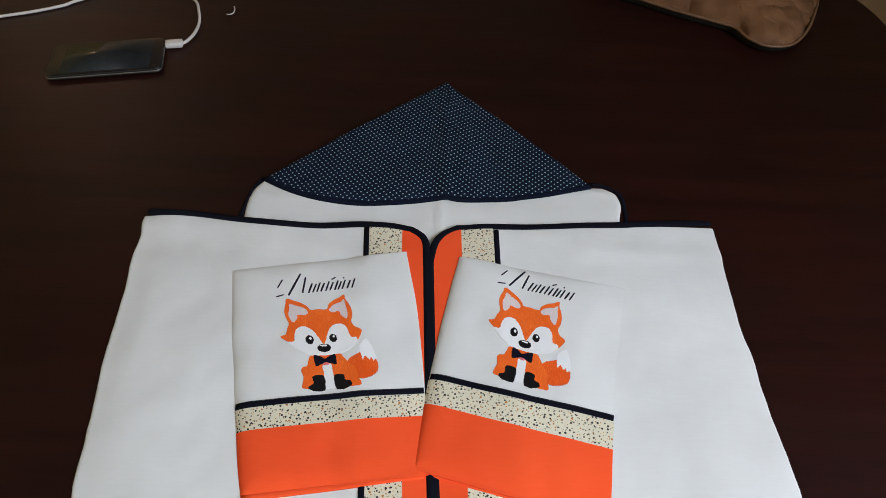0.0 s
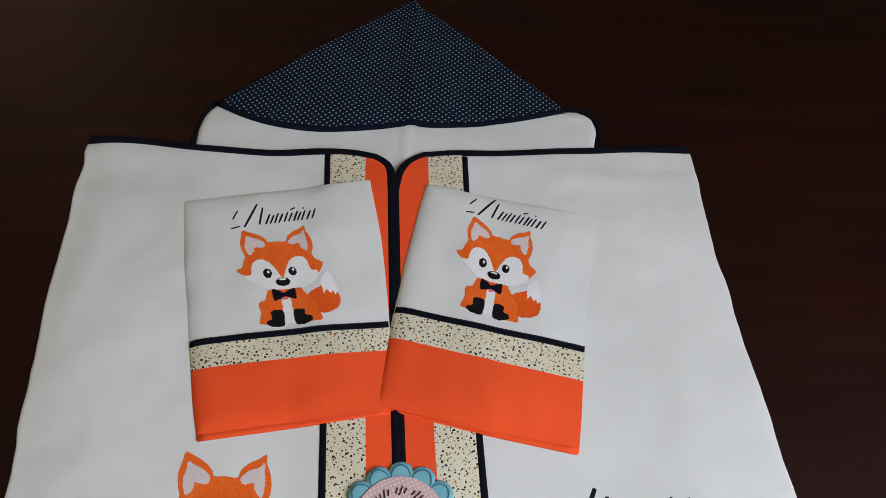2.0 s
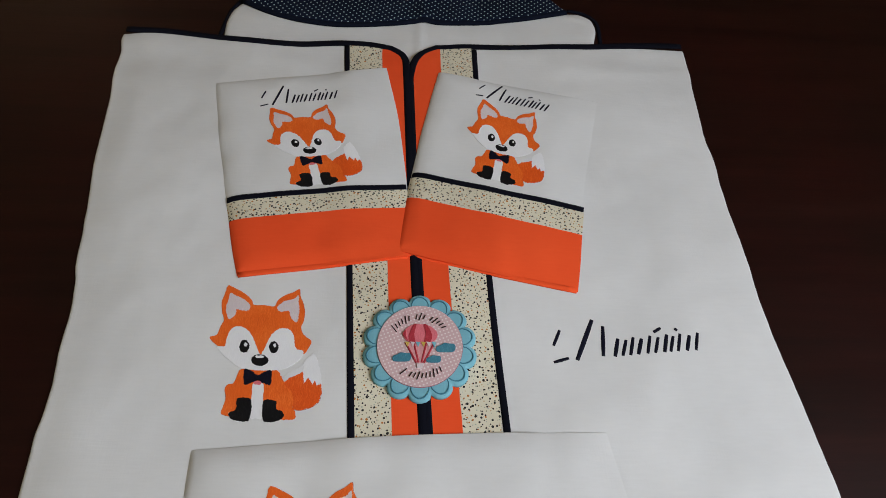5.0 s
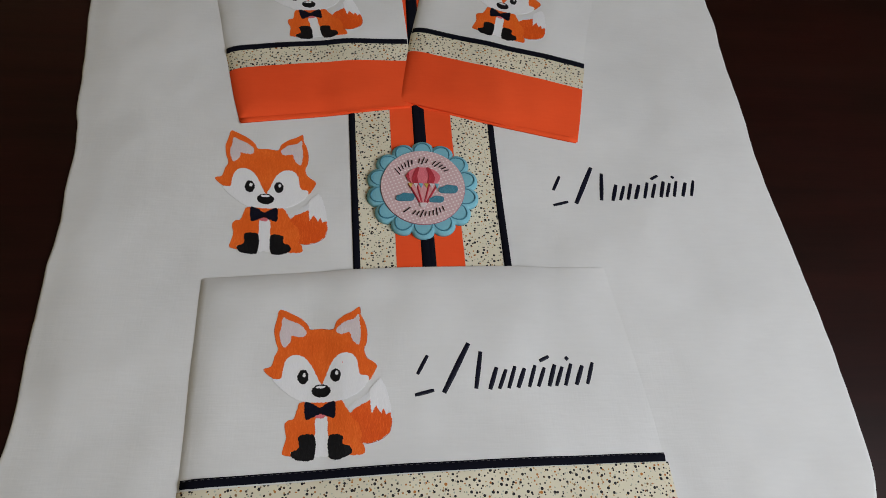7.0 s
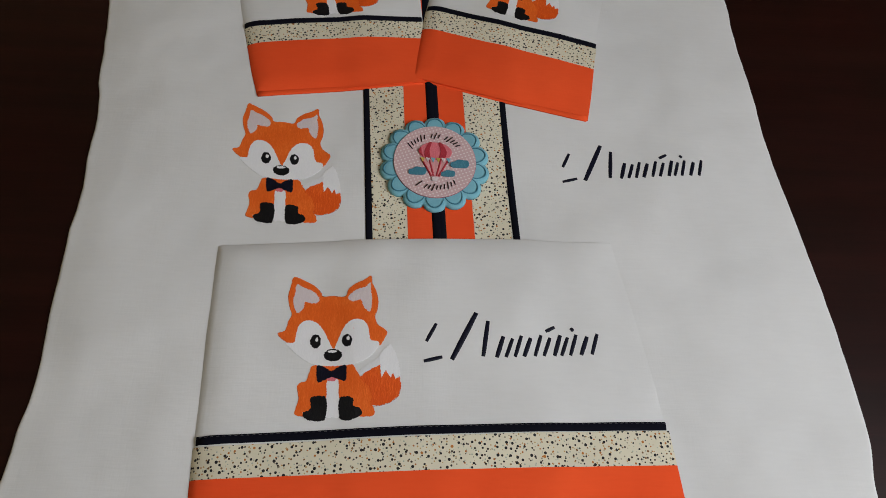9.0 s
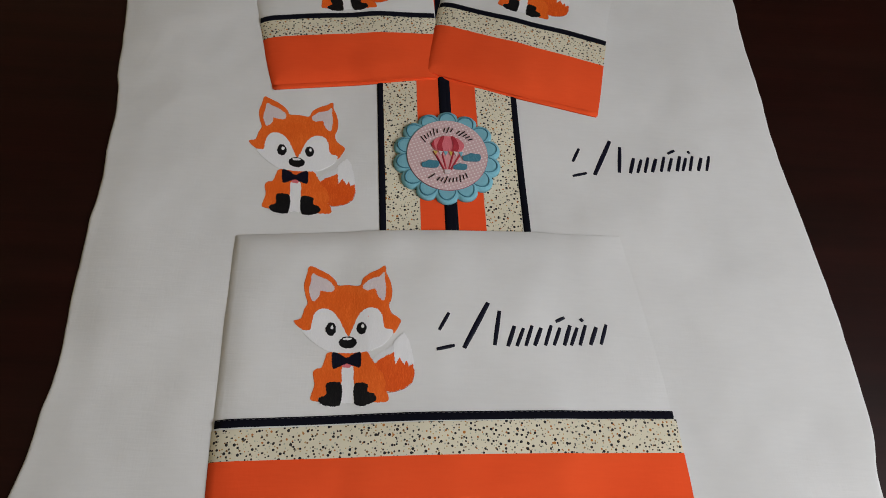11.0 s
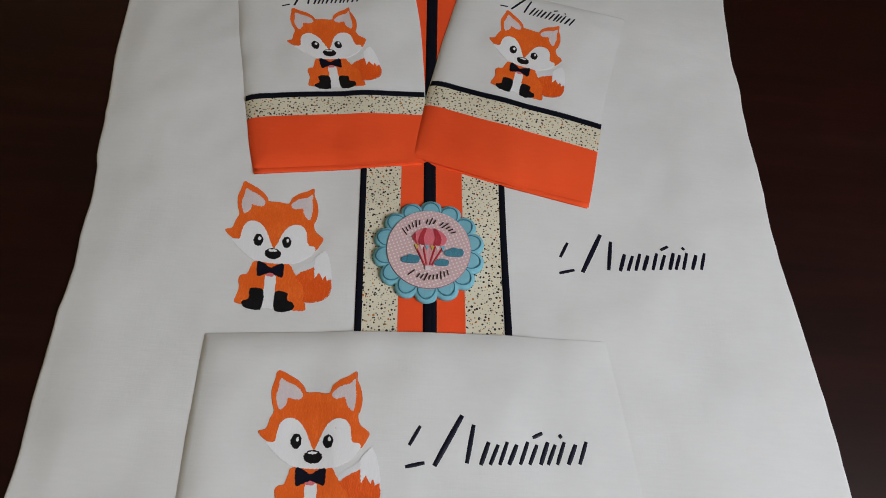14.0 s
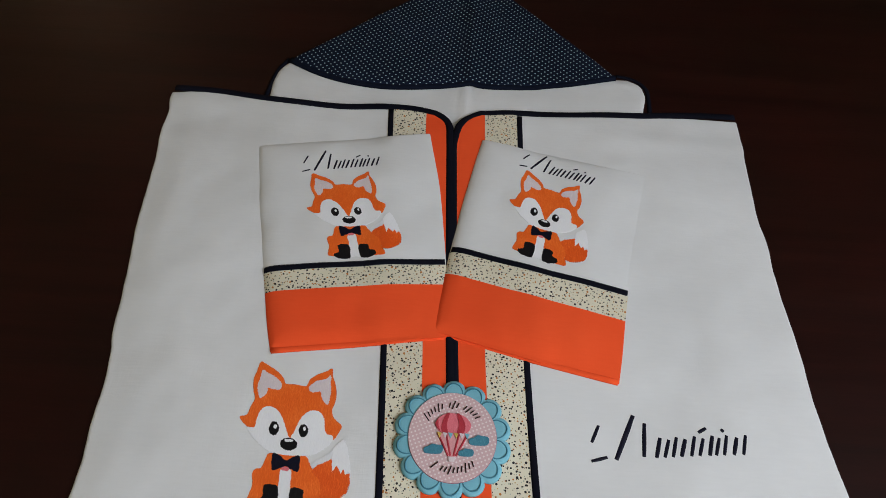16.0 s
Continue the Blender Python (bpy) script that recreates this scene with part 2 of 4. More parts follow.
# ---- building helpers ----
def part(name, bm, material, parent=None, label=""):
    """Links a bmesh as one mesh object, under a thing or a part."""
    me = bpy.data.meshes.new(name)
    bm.normal_update()
    bm.to_mesh(me)
    bm.free()
    me.materials.append(material)
    for p in me.polygons:
        p.use_smooth = True
    ob = new(name, me)
    if parent:
        ob.parent = parent
        ob.matrix_parent_inverse = parent.matrix_world.inverted()
    if label:
        tagged(ob, label)
    return ob


def empty(name, at=(0, 0, 0)):
    ob = new(name)
    ob.empty_display_size = 0.05
    ob.location = at
    bpy.context.view_layer.update()
    return ob


def sharp(ob, angle=40):
    """Keeps hard corners hard on an otherwise smooth mesh."""
    me = ob.data
    bm = bmesh.new()
    bm.from_mesh(me)
    for e in bm.edges:
        if len(e.link_faces) == 2 and e.calc_face_angle(0) > radians(angle):
            e.smooth = False
    bm.to_mesh(me)
    bm.free()
    return ob


def box(x0, x1, y0, y1, z0, z1, bevel=0.0, segs=2):
    bm = bmesh.new()
    bmesh.ops.create_cube(bm, size=1)
    for v in bm.verts:
        v.co = Vector((x0 if v.co.x < 0 else x1, y0 if v.co.y < 0 else y1, z0 if v.co.z < 0 else z1))
    if bevel:
        bmesh.ops.bevel(bm, geom=bm.edges[:], offset=bevel, segments=segs, affect="EDGES", profile=0.5)
    return bm


def curve(xs, ys):
    """A smooth curve y(x) through a few knots."""
    xs, ys = np.array(xs, float), np.array(ys, float)
    m = np.gradient(ys, xs)

    def at(x):
        x = min(max(x, xs[0]), xs[-1])
        i = min(max(int(np.searchsorted(xs, x)) - 1, 0), len(xs) - 2)
        h = xs[i + 1] - xs[i]
        t = (x - xs[i]) / h
        return float((2 * t**3 - 3 * t**2 + 1) * ys[i] + (t**3 - 2 * t**2 + t) * h * m[i] + (3 * t**2 - 2 * t**3) * ys[i + 1] + (t**3 - t**2) * h * m[i + 1])
    return at


def smooth_loop(points, steps=4, closed=True):
    """A rounded line through control points."""
    n, out = len(points), []
    for i in range(n if closed else n - 1):
        p = [Vector(points[(i + k) % n if closed else min(max(i + k, 0), n - 1)]) for k in (-1, 0, 1, 2)]
        for s in range(steps):
            t = s / steps
            out.append(0.5 * (2 * p[1] + (p[2] - p[0]) * t + (2 * p[0] - 5 * p[1] + 4 * p[2] - p[3]) * t * t + (3 * p[1] - p[0] - 3 * p[2] + p[3]) * t**3))
    if not closed:
        out.append(Vector(points[-1]))
    return out


def spread(length, cells, soft):
    """Steps from 0 to 1 that crowd towards both ends, where the cloth turns over."""
    ends = [soft * f / length for f in (0, 0.06, 0.16, 0.34, 0.6, 1.0)]
    mid = list(np.linspace(ends[-1], 1 - ends[-1], cells))
    return ends[:-1] + mid + [1 - e for e in reversed(ends[:-1])]


def sheet(place, us, vs, base=None, skirt=0.0):
    """A grid of cloth, place(u, v) -> point, closed below at base or by a short skirt."""
    bm = bmesh.new()
    rows = [[bm.verts.new(place(u, v)) for u in us] for v in vs]
    for j in range(len(vs) - 1):
        for i in range(len(us) - 1):
            bm.faces.new((rows[j][i], rows[j][i + 1], rows[j + 1][i + 1], rows[j + 1][i]))
    rim = rows[0][:] + [r[-1] for r in rows[1:]] + rows[-1][-2::-1] + [r[0] for r in rows[-2:0:-1]]
    low = [bm.verts.new((v.co.x, v.co.y, base if base is not None else v.co.z - skirt)) for v in rim]
    for i in range(len(rim)):
        k = (i + 1) % len(rim)
        bm.faces.new((rim[k], rim[i], low[i], low[k]))
    if base is not None:
        bm.faces.new(list(reversed(low)))
    return bm


def ribbon(points, width, thick, z, closed=False, bend=7):
    """A tape with a rounded back along a line; z is a height or a function of x and y."""
    pts = [Vector((p[0], p[1], 0)) for p in points]
    bm, rings = bmesh.new(), []
    for i, p in enumerate(pts):
        a = pts[(i - 1) % len(pts)] if closed or i else p
        b = pts[(i + 1) % len(pts)] if closed or i < len(pts) - 1 else p
        d = (b - a).normalized()
        side = Vector((-d.y, d.x, 0))
        w = width(i / (len(pts) - 1)) if callable(width) else width
        ring = []
        for k in range(bend):
            t = math.pi * k / (bend - 1)
            q = p + side * (w / 2) * math.cos(t)
            q.z = (z(q.x, q.y) if callable(z) else z) + thick * math.sin(t) ** 0.6 - 0.0006
            ring.append(bm.verts.new(q))
        rings.append(ring)
    n = len(rings)
    for i in range(n if closed else n - 1):
        r, s = rings[i], rings[(i + 1) % n]
        for k in range(bend - 1):
            bm.faces.new((r[k], r[k + 1], s[k + 1], s[k]))
        bm.faces.new((r[bend - 1], r[0], s[0], s[bend - 1]))
    if not closed:
        bm.faces.new(rings[0])
        bm.faces.new(list(reversed(rings[-1])))
    bmesh.ops.recalc_face_normals(bm, faces=bm.faces[:])
    return bm


def tube(points, radius, sides=8):
    bm, rings = bmesh.new(), []
    for i, p in enumerate(points):
        a, b = Vector(points[max(i - 1, 0)]), Vector(points[min(i + 1, len(points) - 1)])
        q = (b - a).to_track_quat("Z", "Y")
        rings.append([bm.verts.new(Vector(p) + q @ Vector((radius * math.cos(2 * math.pi * k / sides), radius * math.sin(2 * math.pi * k / sides), 0))) for k in range(sides)])
    for r, s in zip(rings, rings[1:]):
        for k in range(sides):
            bm.faces.new((r[k], r[(k + 1) % sides], s[(k + 1) % sides], s[k]))
    bm.faces.new(list(reversed(rings[0])))
    bm.faces.new(rings[-1])
    return bm


def patch(outline, z, thick, cuts=3):
    """A flat sewn patch with the given outline that follows the cloth below; z: its height there."""
    bm = bmesh.new()
    pts = []
    for p in outline:
        pts.append(bm.verts.new((p[0], p[1], 0)))
    bm.faces.new(pts)
    bm.normal_update()
    if bm.faces[:][0].normal.z < 0:
        bmesh.ops.reverse_faces(bm, faces=bm.faces[:])
    bmesh.ops.triangulate(bm, faces=bm.faces[:])
    for _ in range(4 if cuts else 0):
        bmesh.ops.subdivide_edges(bm, edges=[e for e in bm.edges if not e.is_boundary and e.calc_length() > 0.005], cuts=1)
        bmesh.ops.triangulate(bm, faces=bm.faces[:])
    for v in bm.verts:
        v.co.z = z(v.co.x, v.co.y) + thick
    edge = [e for e in bm.edges if e.is_boundary]
    made = bmesh.ops.extrude_edge_only(bm, edges=edge)["geom"]
    for v in made:
        if isinstance(v, bmesh.types.BMVert):
            v.co.z -= thick + 0.0008
    bmesh.ops.recalc_face_normals(bm, faces=bm.faces[:])
    return bm


def wave(x, y, size, seed=0.0):
    return noise.noise(Vector((x / size, y / size, seed)))


def height_of(*obs):
    """A function that gives the upper surface of some meshes at x, y."""
    trees = [BVHTree.FromPolygons([v.co[:] for v in ob.data.vertices], [p.vertices[:] for p in ob.data.polygons]) for ob in obs]

    def at(x, y):
        found = [h[0].z for h in (t.ray_cast(Vector((x, y, 0.5)), Vector((0, 0, -1))) for t in trees) if h[0]]
        return max(found) if found else BODY_Z
    return at


# ---- room ----
def shell():
    t = 0.12
    part_of = {}
    part_of["floor"] = part("floor", box(X0 - t, X1 + t, Y0 - t, Y1 + t, FLOOR - 0.1, FLOOR), TILE)
    part_of["ceiling"] = part("ceiling", box(X0 - t, X1 + t, Y0 - t, Y1 + t, CEIL, CEIL + 0.1), CEILING)
    # unseen wall, put here to throw warm light back at the towel
    part_of["wall_west"] = part("wall_west", box(X0 - t, X0, Y0 - t, Y1 + t, FLOOR, CEIL), WARM_BOUNCE)
    part_of["wall_north"] = part("wall_north", box(X0, X1, Y1, Y1 + t, FLOOR, CEIL), WALL)
    part_of["wall_south"] = part("wall_south", box(X0, X1, Y0 - t, Y0, FLOOR, CEIL), WALL)
    bm = bmesh.new()
    for y0, y1, z0, z1 in ((Y0 - t, WIN_Y0, FLOOR, CEIL), (WIN_Y1, Y1 + t, FLOOR, CEIL), (WIN_Y0, WIN_Y1, FLOOR, WIN_Z0), (WIN_Y0, WIN_Y1, WIN_Z1, CEIL)):
        b = box(X1, X1 + t, y0, y1, z0, z1)
        me = bpy.data.meshes.new("piece")
        b.to_mesh(me)
        b.free()
        bm.from_mesh(me)
        bpy.data.meshes.remove(me)
    part_of["wall_east"] = part("wall_east", bm, WALL)
    words = {"floor": "beige ceramic floor round the dark table", "ceiling": "plain off-white painted ceiling"}
    for k, ob in part_of.items():
        sharp(ob)
        tagged(ob, words.get(k, "unseen plain wall added to close the room"), k.split("_")[0], kind="structure")
    win = empty("window_1", (X1 + 0.05, WY, WIN_Z0))
    tagged(win, "white painted window with daylight behind it", "window", kind="structure")
    f = 0.05
    for y0, y1, z0, z1 in ((WIN_Y0, WIN_Y0 + f, WIN_Z0, WIN_Z1), (WIN_Y1 - f, WIN_Y1, WIN_Z0, WIN_Z1), (WIN_Y0 + f, WIN_Y1 - f, WIN_Z0, WIN_Z0 + f), (WIN_Y0 + f, WIN_Y1 - f, WIN_Z1 - f, WIN_Z1), (WY - 0.02, WY + 0.02, WIN_Z0 + f, WIN_Z1 - f)):
        sharp(part("window_frame", box(X1 + 0.02, X1 + 0.07, y0, y1, z0, z1, 0.004), FRAME_PAINT, win))


shell()


def rounded_rect(x0, x1, y0, y1, r, steps=10):
    out = []
    for cx, cy, a in ((x1 - r, y0 + r, -90), (x1 - r, y1 - r, 0), (x0 + r, y1 - r, 90), (x0 + r, y0 + r, 180)):
        for k in range(steps + 1):
            t = radians(a + 90 * k / steps)
            out.append((cx + r * math.cos(t), cy + r * math.sin(t)))
    return out


def slab(outline, z0, z1, bevel):
    """A board with that outline and a rounded rim."""
    bm = bmesh.new()
    f = bm.faces.new([bm.verts.new((x, y, z0)) for x, y in outline])
    up = bmesh.ops.extrude_face_region(bm, geom=[f])["geom"]
    for v in up:
        if isinstance(v, bmesh.types.BMVert):
            v.co.z = z1
    bmesh.ops.recalc_face_normals(bm, faces=bm.faces[:])
    if bevel:
        flat = [e for e in bm.edges if abs(e.verts[0].co.z - e.verts[1].co.z) < 1e-6]
        bmesh.ops.bevel(bm, geom=flat, offset=bevel, segments=3, affect="EDGES", profile=0.5)
    return bm


def table():
    x0, x1, y0, y1 = -0.86, 0.806, -0.48, 1.36
    top = empty("table", (0, 0.45, FLOOR))
    tagged(top, "large dark mahogany table with rounded corners and a satin varnish", "table")
    part("tabletop", slab(rounded_rect(x0, x1, y0, y1, 0.24), TABLE - 0.035, TABLE, 0.006), WOOD, top)
    for x in (x0 + 0.14, x1 - 0.14):
        for y in (y0 + 0.14, y1 - 0.14):
            sharp(part("leg", box(x - 0.035, x + 0.035, y - 0.035, y + 0.035, FLOOR, TABLE - 0.035, 0.006), WOOD, top))
    for a in (x0 + 0.14, x1 - 0.14):
        sharp(part("apron", box(a - 0.012, a + 0.012, y0 + 0.175, y1 - 0.175, TABLE - 0.115, TABLE - 0.035, 0.002), WOOD, top))
    for b in (y0 + 0.14, y1 - 0.14):
        sharp(part("apron", box(x0 + 0.175, x1 - 0.175, b - 0.012, b + 0.012, TABLE - 0.115, TABLE - 0.035, 0.002), WOOD, top))


table()


def ceiling_bulb():
    lamp = empty("pendant_lamp", BULB)
    tagged(lamp, "small warm pendant bulb hanging from the ceiling", "lamp")
    bm = bmesh.new()
    bmesh.ops.create_uvsphere(bm, u_segments=16, v_segments=10, radius=0.032)
    for v in bm.verts:
        if v.co.z > 0:
            v.co.z *= 1.5
        v.co += Vector(BULB)
    glass = part("bulb", bm, BULB_GLASS, lamp)
    glass.visible_shadow = False
    part("cord", tube([(BULB[0], BULB[1], BULB[2] + 0.045), (BULB[0], BULB[1], CEIL)], 0.004), BLACK_SHELL, lamp)


ceiling_bulb()


# ---- embroidered pieces ----
def stitch_edge(line, step=0.0007):
    """The outline again, its edge frayed by the ends of single stitches."""
    out, n = [], len(line)
    for k in range(n):
        a, b = Vector(line[k]), Vector(line[(k + 1) % n])
        d = b - a
        if d.length < 1e-6:
            continue
        side = Vector((d.y, -d.x)).normalized()
        count = max(1, round(d.length / step))
        for i in range(count):
            out.append(tuple(a + d * (i / count) + side * random.uniform(-0.00032, 0.00036)))
    return out


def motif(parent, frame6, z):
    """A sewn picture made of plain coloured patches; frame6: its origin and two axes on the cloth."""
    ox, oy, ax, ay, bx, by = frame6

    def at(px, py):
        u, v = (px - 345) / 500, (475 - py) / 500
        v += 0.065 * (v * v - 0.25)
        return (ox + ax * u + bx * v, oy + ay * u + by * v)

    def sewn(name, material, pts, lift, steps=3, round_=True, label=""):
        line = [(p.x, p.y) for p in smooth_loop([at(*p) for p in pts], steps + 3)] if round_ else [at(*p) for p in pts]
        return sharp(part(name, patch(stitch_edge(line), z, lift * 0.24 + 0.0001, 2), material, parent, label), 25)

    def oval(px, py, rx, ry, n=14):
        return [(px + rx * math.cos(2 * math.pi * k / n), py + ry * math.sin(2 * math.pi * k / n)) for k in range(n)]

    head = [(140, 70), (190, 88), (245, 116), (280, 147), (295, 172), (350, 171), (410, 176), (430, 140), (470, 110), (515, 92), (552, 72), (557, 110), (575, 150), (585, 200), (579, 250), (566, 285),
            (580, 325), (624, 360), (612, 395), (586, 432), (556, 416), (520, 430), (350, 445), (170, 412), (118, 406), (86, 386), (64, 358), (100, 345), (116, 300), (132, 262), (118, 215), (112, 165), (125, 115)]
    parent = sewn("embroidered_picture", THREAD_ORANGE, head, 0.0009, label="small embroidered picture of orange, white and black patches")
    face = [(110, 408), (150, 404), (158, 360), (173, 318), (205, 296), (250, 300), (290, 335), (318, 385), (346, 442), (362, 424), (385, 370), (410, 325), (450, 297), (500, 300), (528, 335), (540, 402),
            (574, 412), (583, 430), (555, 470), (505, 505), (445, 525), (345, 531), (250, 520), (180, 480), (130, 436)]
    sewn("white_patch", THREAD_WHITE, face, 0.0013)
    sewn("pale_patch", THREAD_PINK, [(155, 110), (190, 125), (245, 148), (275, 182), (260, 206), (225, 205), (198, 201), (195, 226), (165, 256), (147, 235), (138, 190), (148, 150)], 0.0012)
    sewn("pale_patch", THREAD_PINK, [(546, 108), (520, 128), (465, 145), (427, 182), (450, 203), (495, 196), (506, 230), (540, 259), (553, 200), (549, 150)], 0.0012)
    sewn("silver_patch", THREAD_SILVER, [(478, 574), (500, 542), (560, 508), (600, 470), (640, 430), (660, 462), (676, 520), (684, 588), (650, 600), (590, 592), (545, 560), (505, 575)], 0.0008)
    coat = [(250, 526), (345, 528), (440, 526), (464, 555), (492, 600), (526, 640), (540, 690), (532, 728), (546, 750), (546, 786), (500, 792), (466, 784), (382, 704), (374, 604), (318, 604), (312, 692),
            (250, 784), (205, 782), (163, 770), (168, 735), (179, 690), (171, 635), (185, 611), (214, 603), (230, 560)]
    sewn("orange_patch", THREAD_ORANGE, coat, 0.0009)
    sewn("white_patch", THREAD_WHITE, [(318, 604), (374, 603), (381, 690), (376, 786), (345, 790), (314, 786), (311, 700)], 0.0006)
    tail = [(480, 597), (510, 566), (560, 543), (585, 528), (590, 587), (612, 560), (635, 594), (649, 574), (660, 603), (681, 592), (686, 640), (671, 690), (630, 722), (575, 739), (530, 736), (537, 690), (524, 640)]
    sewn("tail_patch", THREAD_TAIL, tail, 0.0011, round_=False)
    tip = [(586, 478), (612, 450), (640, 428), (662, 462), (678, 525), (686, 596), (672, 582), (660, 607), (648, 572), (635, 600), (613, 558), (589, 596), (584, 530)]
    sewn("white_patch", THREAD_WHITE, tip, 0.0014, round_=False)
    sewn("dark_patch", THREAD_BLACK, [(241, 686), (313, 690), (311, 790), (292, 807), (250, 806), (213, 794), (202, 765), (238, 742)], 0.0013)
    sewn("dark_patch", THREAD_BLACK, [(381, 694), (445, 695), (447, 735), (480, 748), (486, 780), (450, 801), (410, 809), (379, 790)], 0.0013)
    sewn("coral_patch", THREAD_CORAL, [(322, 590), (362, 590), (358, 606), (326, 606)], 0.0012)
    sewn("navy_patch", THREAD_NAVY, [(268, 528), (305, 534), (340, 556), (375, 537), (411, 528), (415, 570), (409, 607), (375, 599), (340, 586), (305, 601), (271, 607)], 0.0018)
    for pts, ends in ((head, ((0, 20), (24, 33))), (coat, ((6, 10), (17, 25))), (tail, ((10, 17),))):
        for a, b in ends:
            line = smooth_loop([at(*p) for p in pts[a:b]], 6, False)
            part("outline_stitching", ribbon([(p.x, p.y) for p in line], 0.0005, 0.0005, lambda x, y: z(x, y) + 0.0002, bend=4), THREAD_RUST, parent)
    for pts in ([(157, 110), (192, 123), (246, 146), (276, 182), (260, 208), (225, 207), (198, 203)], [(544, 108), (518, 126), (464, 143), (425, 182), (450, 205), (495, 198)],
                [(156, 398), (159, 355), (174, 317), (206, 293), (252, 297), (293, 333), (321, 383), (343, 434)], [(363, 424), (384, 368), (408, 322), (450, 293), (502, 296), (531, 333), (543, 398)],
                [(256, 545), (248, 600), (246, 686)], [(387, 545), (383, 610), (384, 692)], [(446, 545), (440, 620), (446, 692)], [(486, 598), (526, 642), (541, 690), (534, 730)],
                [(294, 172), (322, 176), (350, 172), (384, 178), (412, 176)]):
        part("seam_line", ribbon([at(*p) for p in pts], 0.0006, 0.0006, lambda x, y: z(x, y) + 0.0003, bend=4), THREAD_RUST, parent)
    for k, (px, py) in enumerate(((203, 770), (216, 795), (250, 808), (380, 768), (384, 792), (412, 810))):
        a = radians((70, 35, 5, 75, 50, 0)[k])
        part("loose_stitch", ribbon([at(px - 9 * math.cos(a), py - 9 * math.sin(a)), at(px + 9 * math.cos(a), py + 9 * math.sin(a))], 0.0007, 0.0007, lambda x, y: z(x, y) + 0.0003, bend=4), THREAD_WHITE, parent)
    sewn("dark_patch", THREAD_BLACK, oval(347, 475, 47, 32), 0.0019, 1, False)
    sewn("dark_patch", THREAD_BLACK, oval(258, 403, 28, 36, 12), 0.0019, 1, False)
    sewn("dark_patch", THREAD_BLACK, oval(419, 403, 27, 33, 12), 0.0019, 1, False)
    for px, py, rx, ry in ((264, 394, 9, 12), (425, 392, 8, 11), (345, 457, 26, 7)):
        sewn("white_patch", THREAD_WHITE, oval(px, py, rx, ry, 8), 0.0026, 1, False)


def stitched_bars(parent, left, right, tall, z, width=0.0021):
    """A line of stitching as plain slanted bars of the same size and colour, tall ones first."""
    a, b = Vector(left), Vector(right)
    d = (b - a)
    n = Vector((-d.y, d.x)).normalized() * tall

    def bar(u0, v0, u1, v1, w=1.0):
        p, q = a + d * u0 + n * v0, a + d * u1 + n * v1
        line = [p.lerp(q, k / 14) for k in range(15)]

        def swell(t):
            return width * w * (0.78 + 0.32 * math.sin(math.pi * min(max(t, 0.04), 0.96)) ** 0.5) + random.uniform(-0.00014, 0.00014)
        return part("stitched_bar", ribbon([(v.x, v.y) for v in line], swell, 0.0009, z, bend=5), THREAD_NAVY, parent)

    parent = tagged(bar(0.16, 0.04, 0.315, 0.98, 1.3), "dark navy stitched bars")
    for u0, v0, u1, v1, w in ((0.03, 0.42, 0.09, 0.78, 0.9), (0.01, 0.03, 0.11, 0.10, 0.9), (0.33, 0.08, 0.375, 0.80, 1.1), (0.69, 0.55, 0.745, 0.64, 0.9), (0.835, 0.56, 0.85, 0.60, 1.0)):
        bar(u0, v0, u1, v1, w)
    for k, u in enumerate((0.425, 0.475, 0.525, 0.575, 0.635, 0.685, 0.745, 0.785, 0.835, 0.895, 0.955)):
        bar(u - 0.022, 0.05, u + 0.026, 0.42 if k % 2 else 0.47, 0.95 if k % 3 else 1.1)


# ---- hooded towel ----
BODY_Z = -0.0030
Y_END = -0.24


def line_x(*pairs):
    ys, xs = [p[1] for p in pairs], [p[0] for p in pairs]
    return curve(ys, xs)


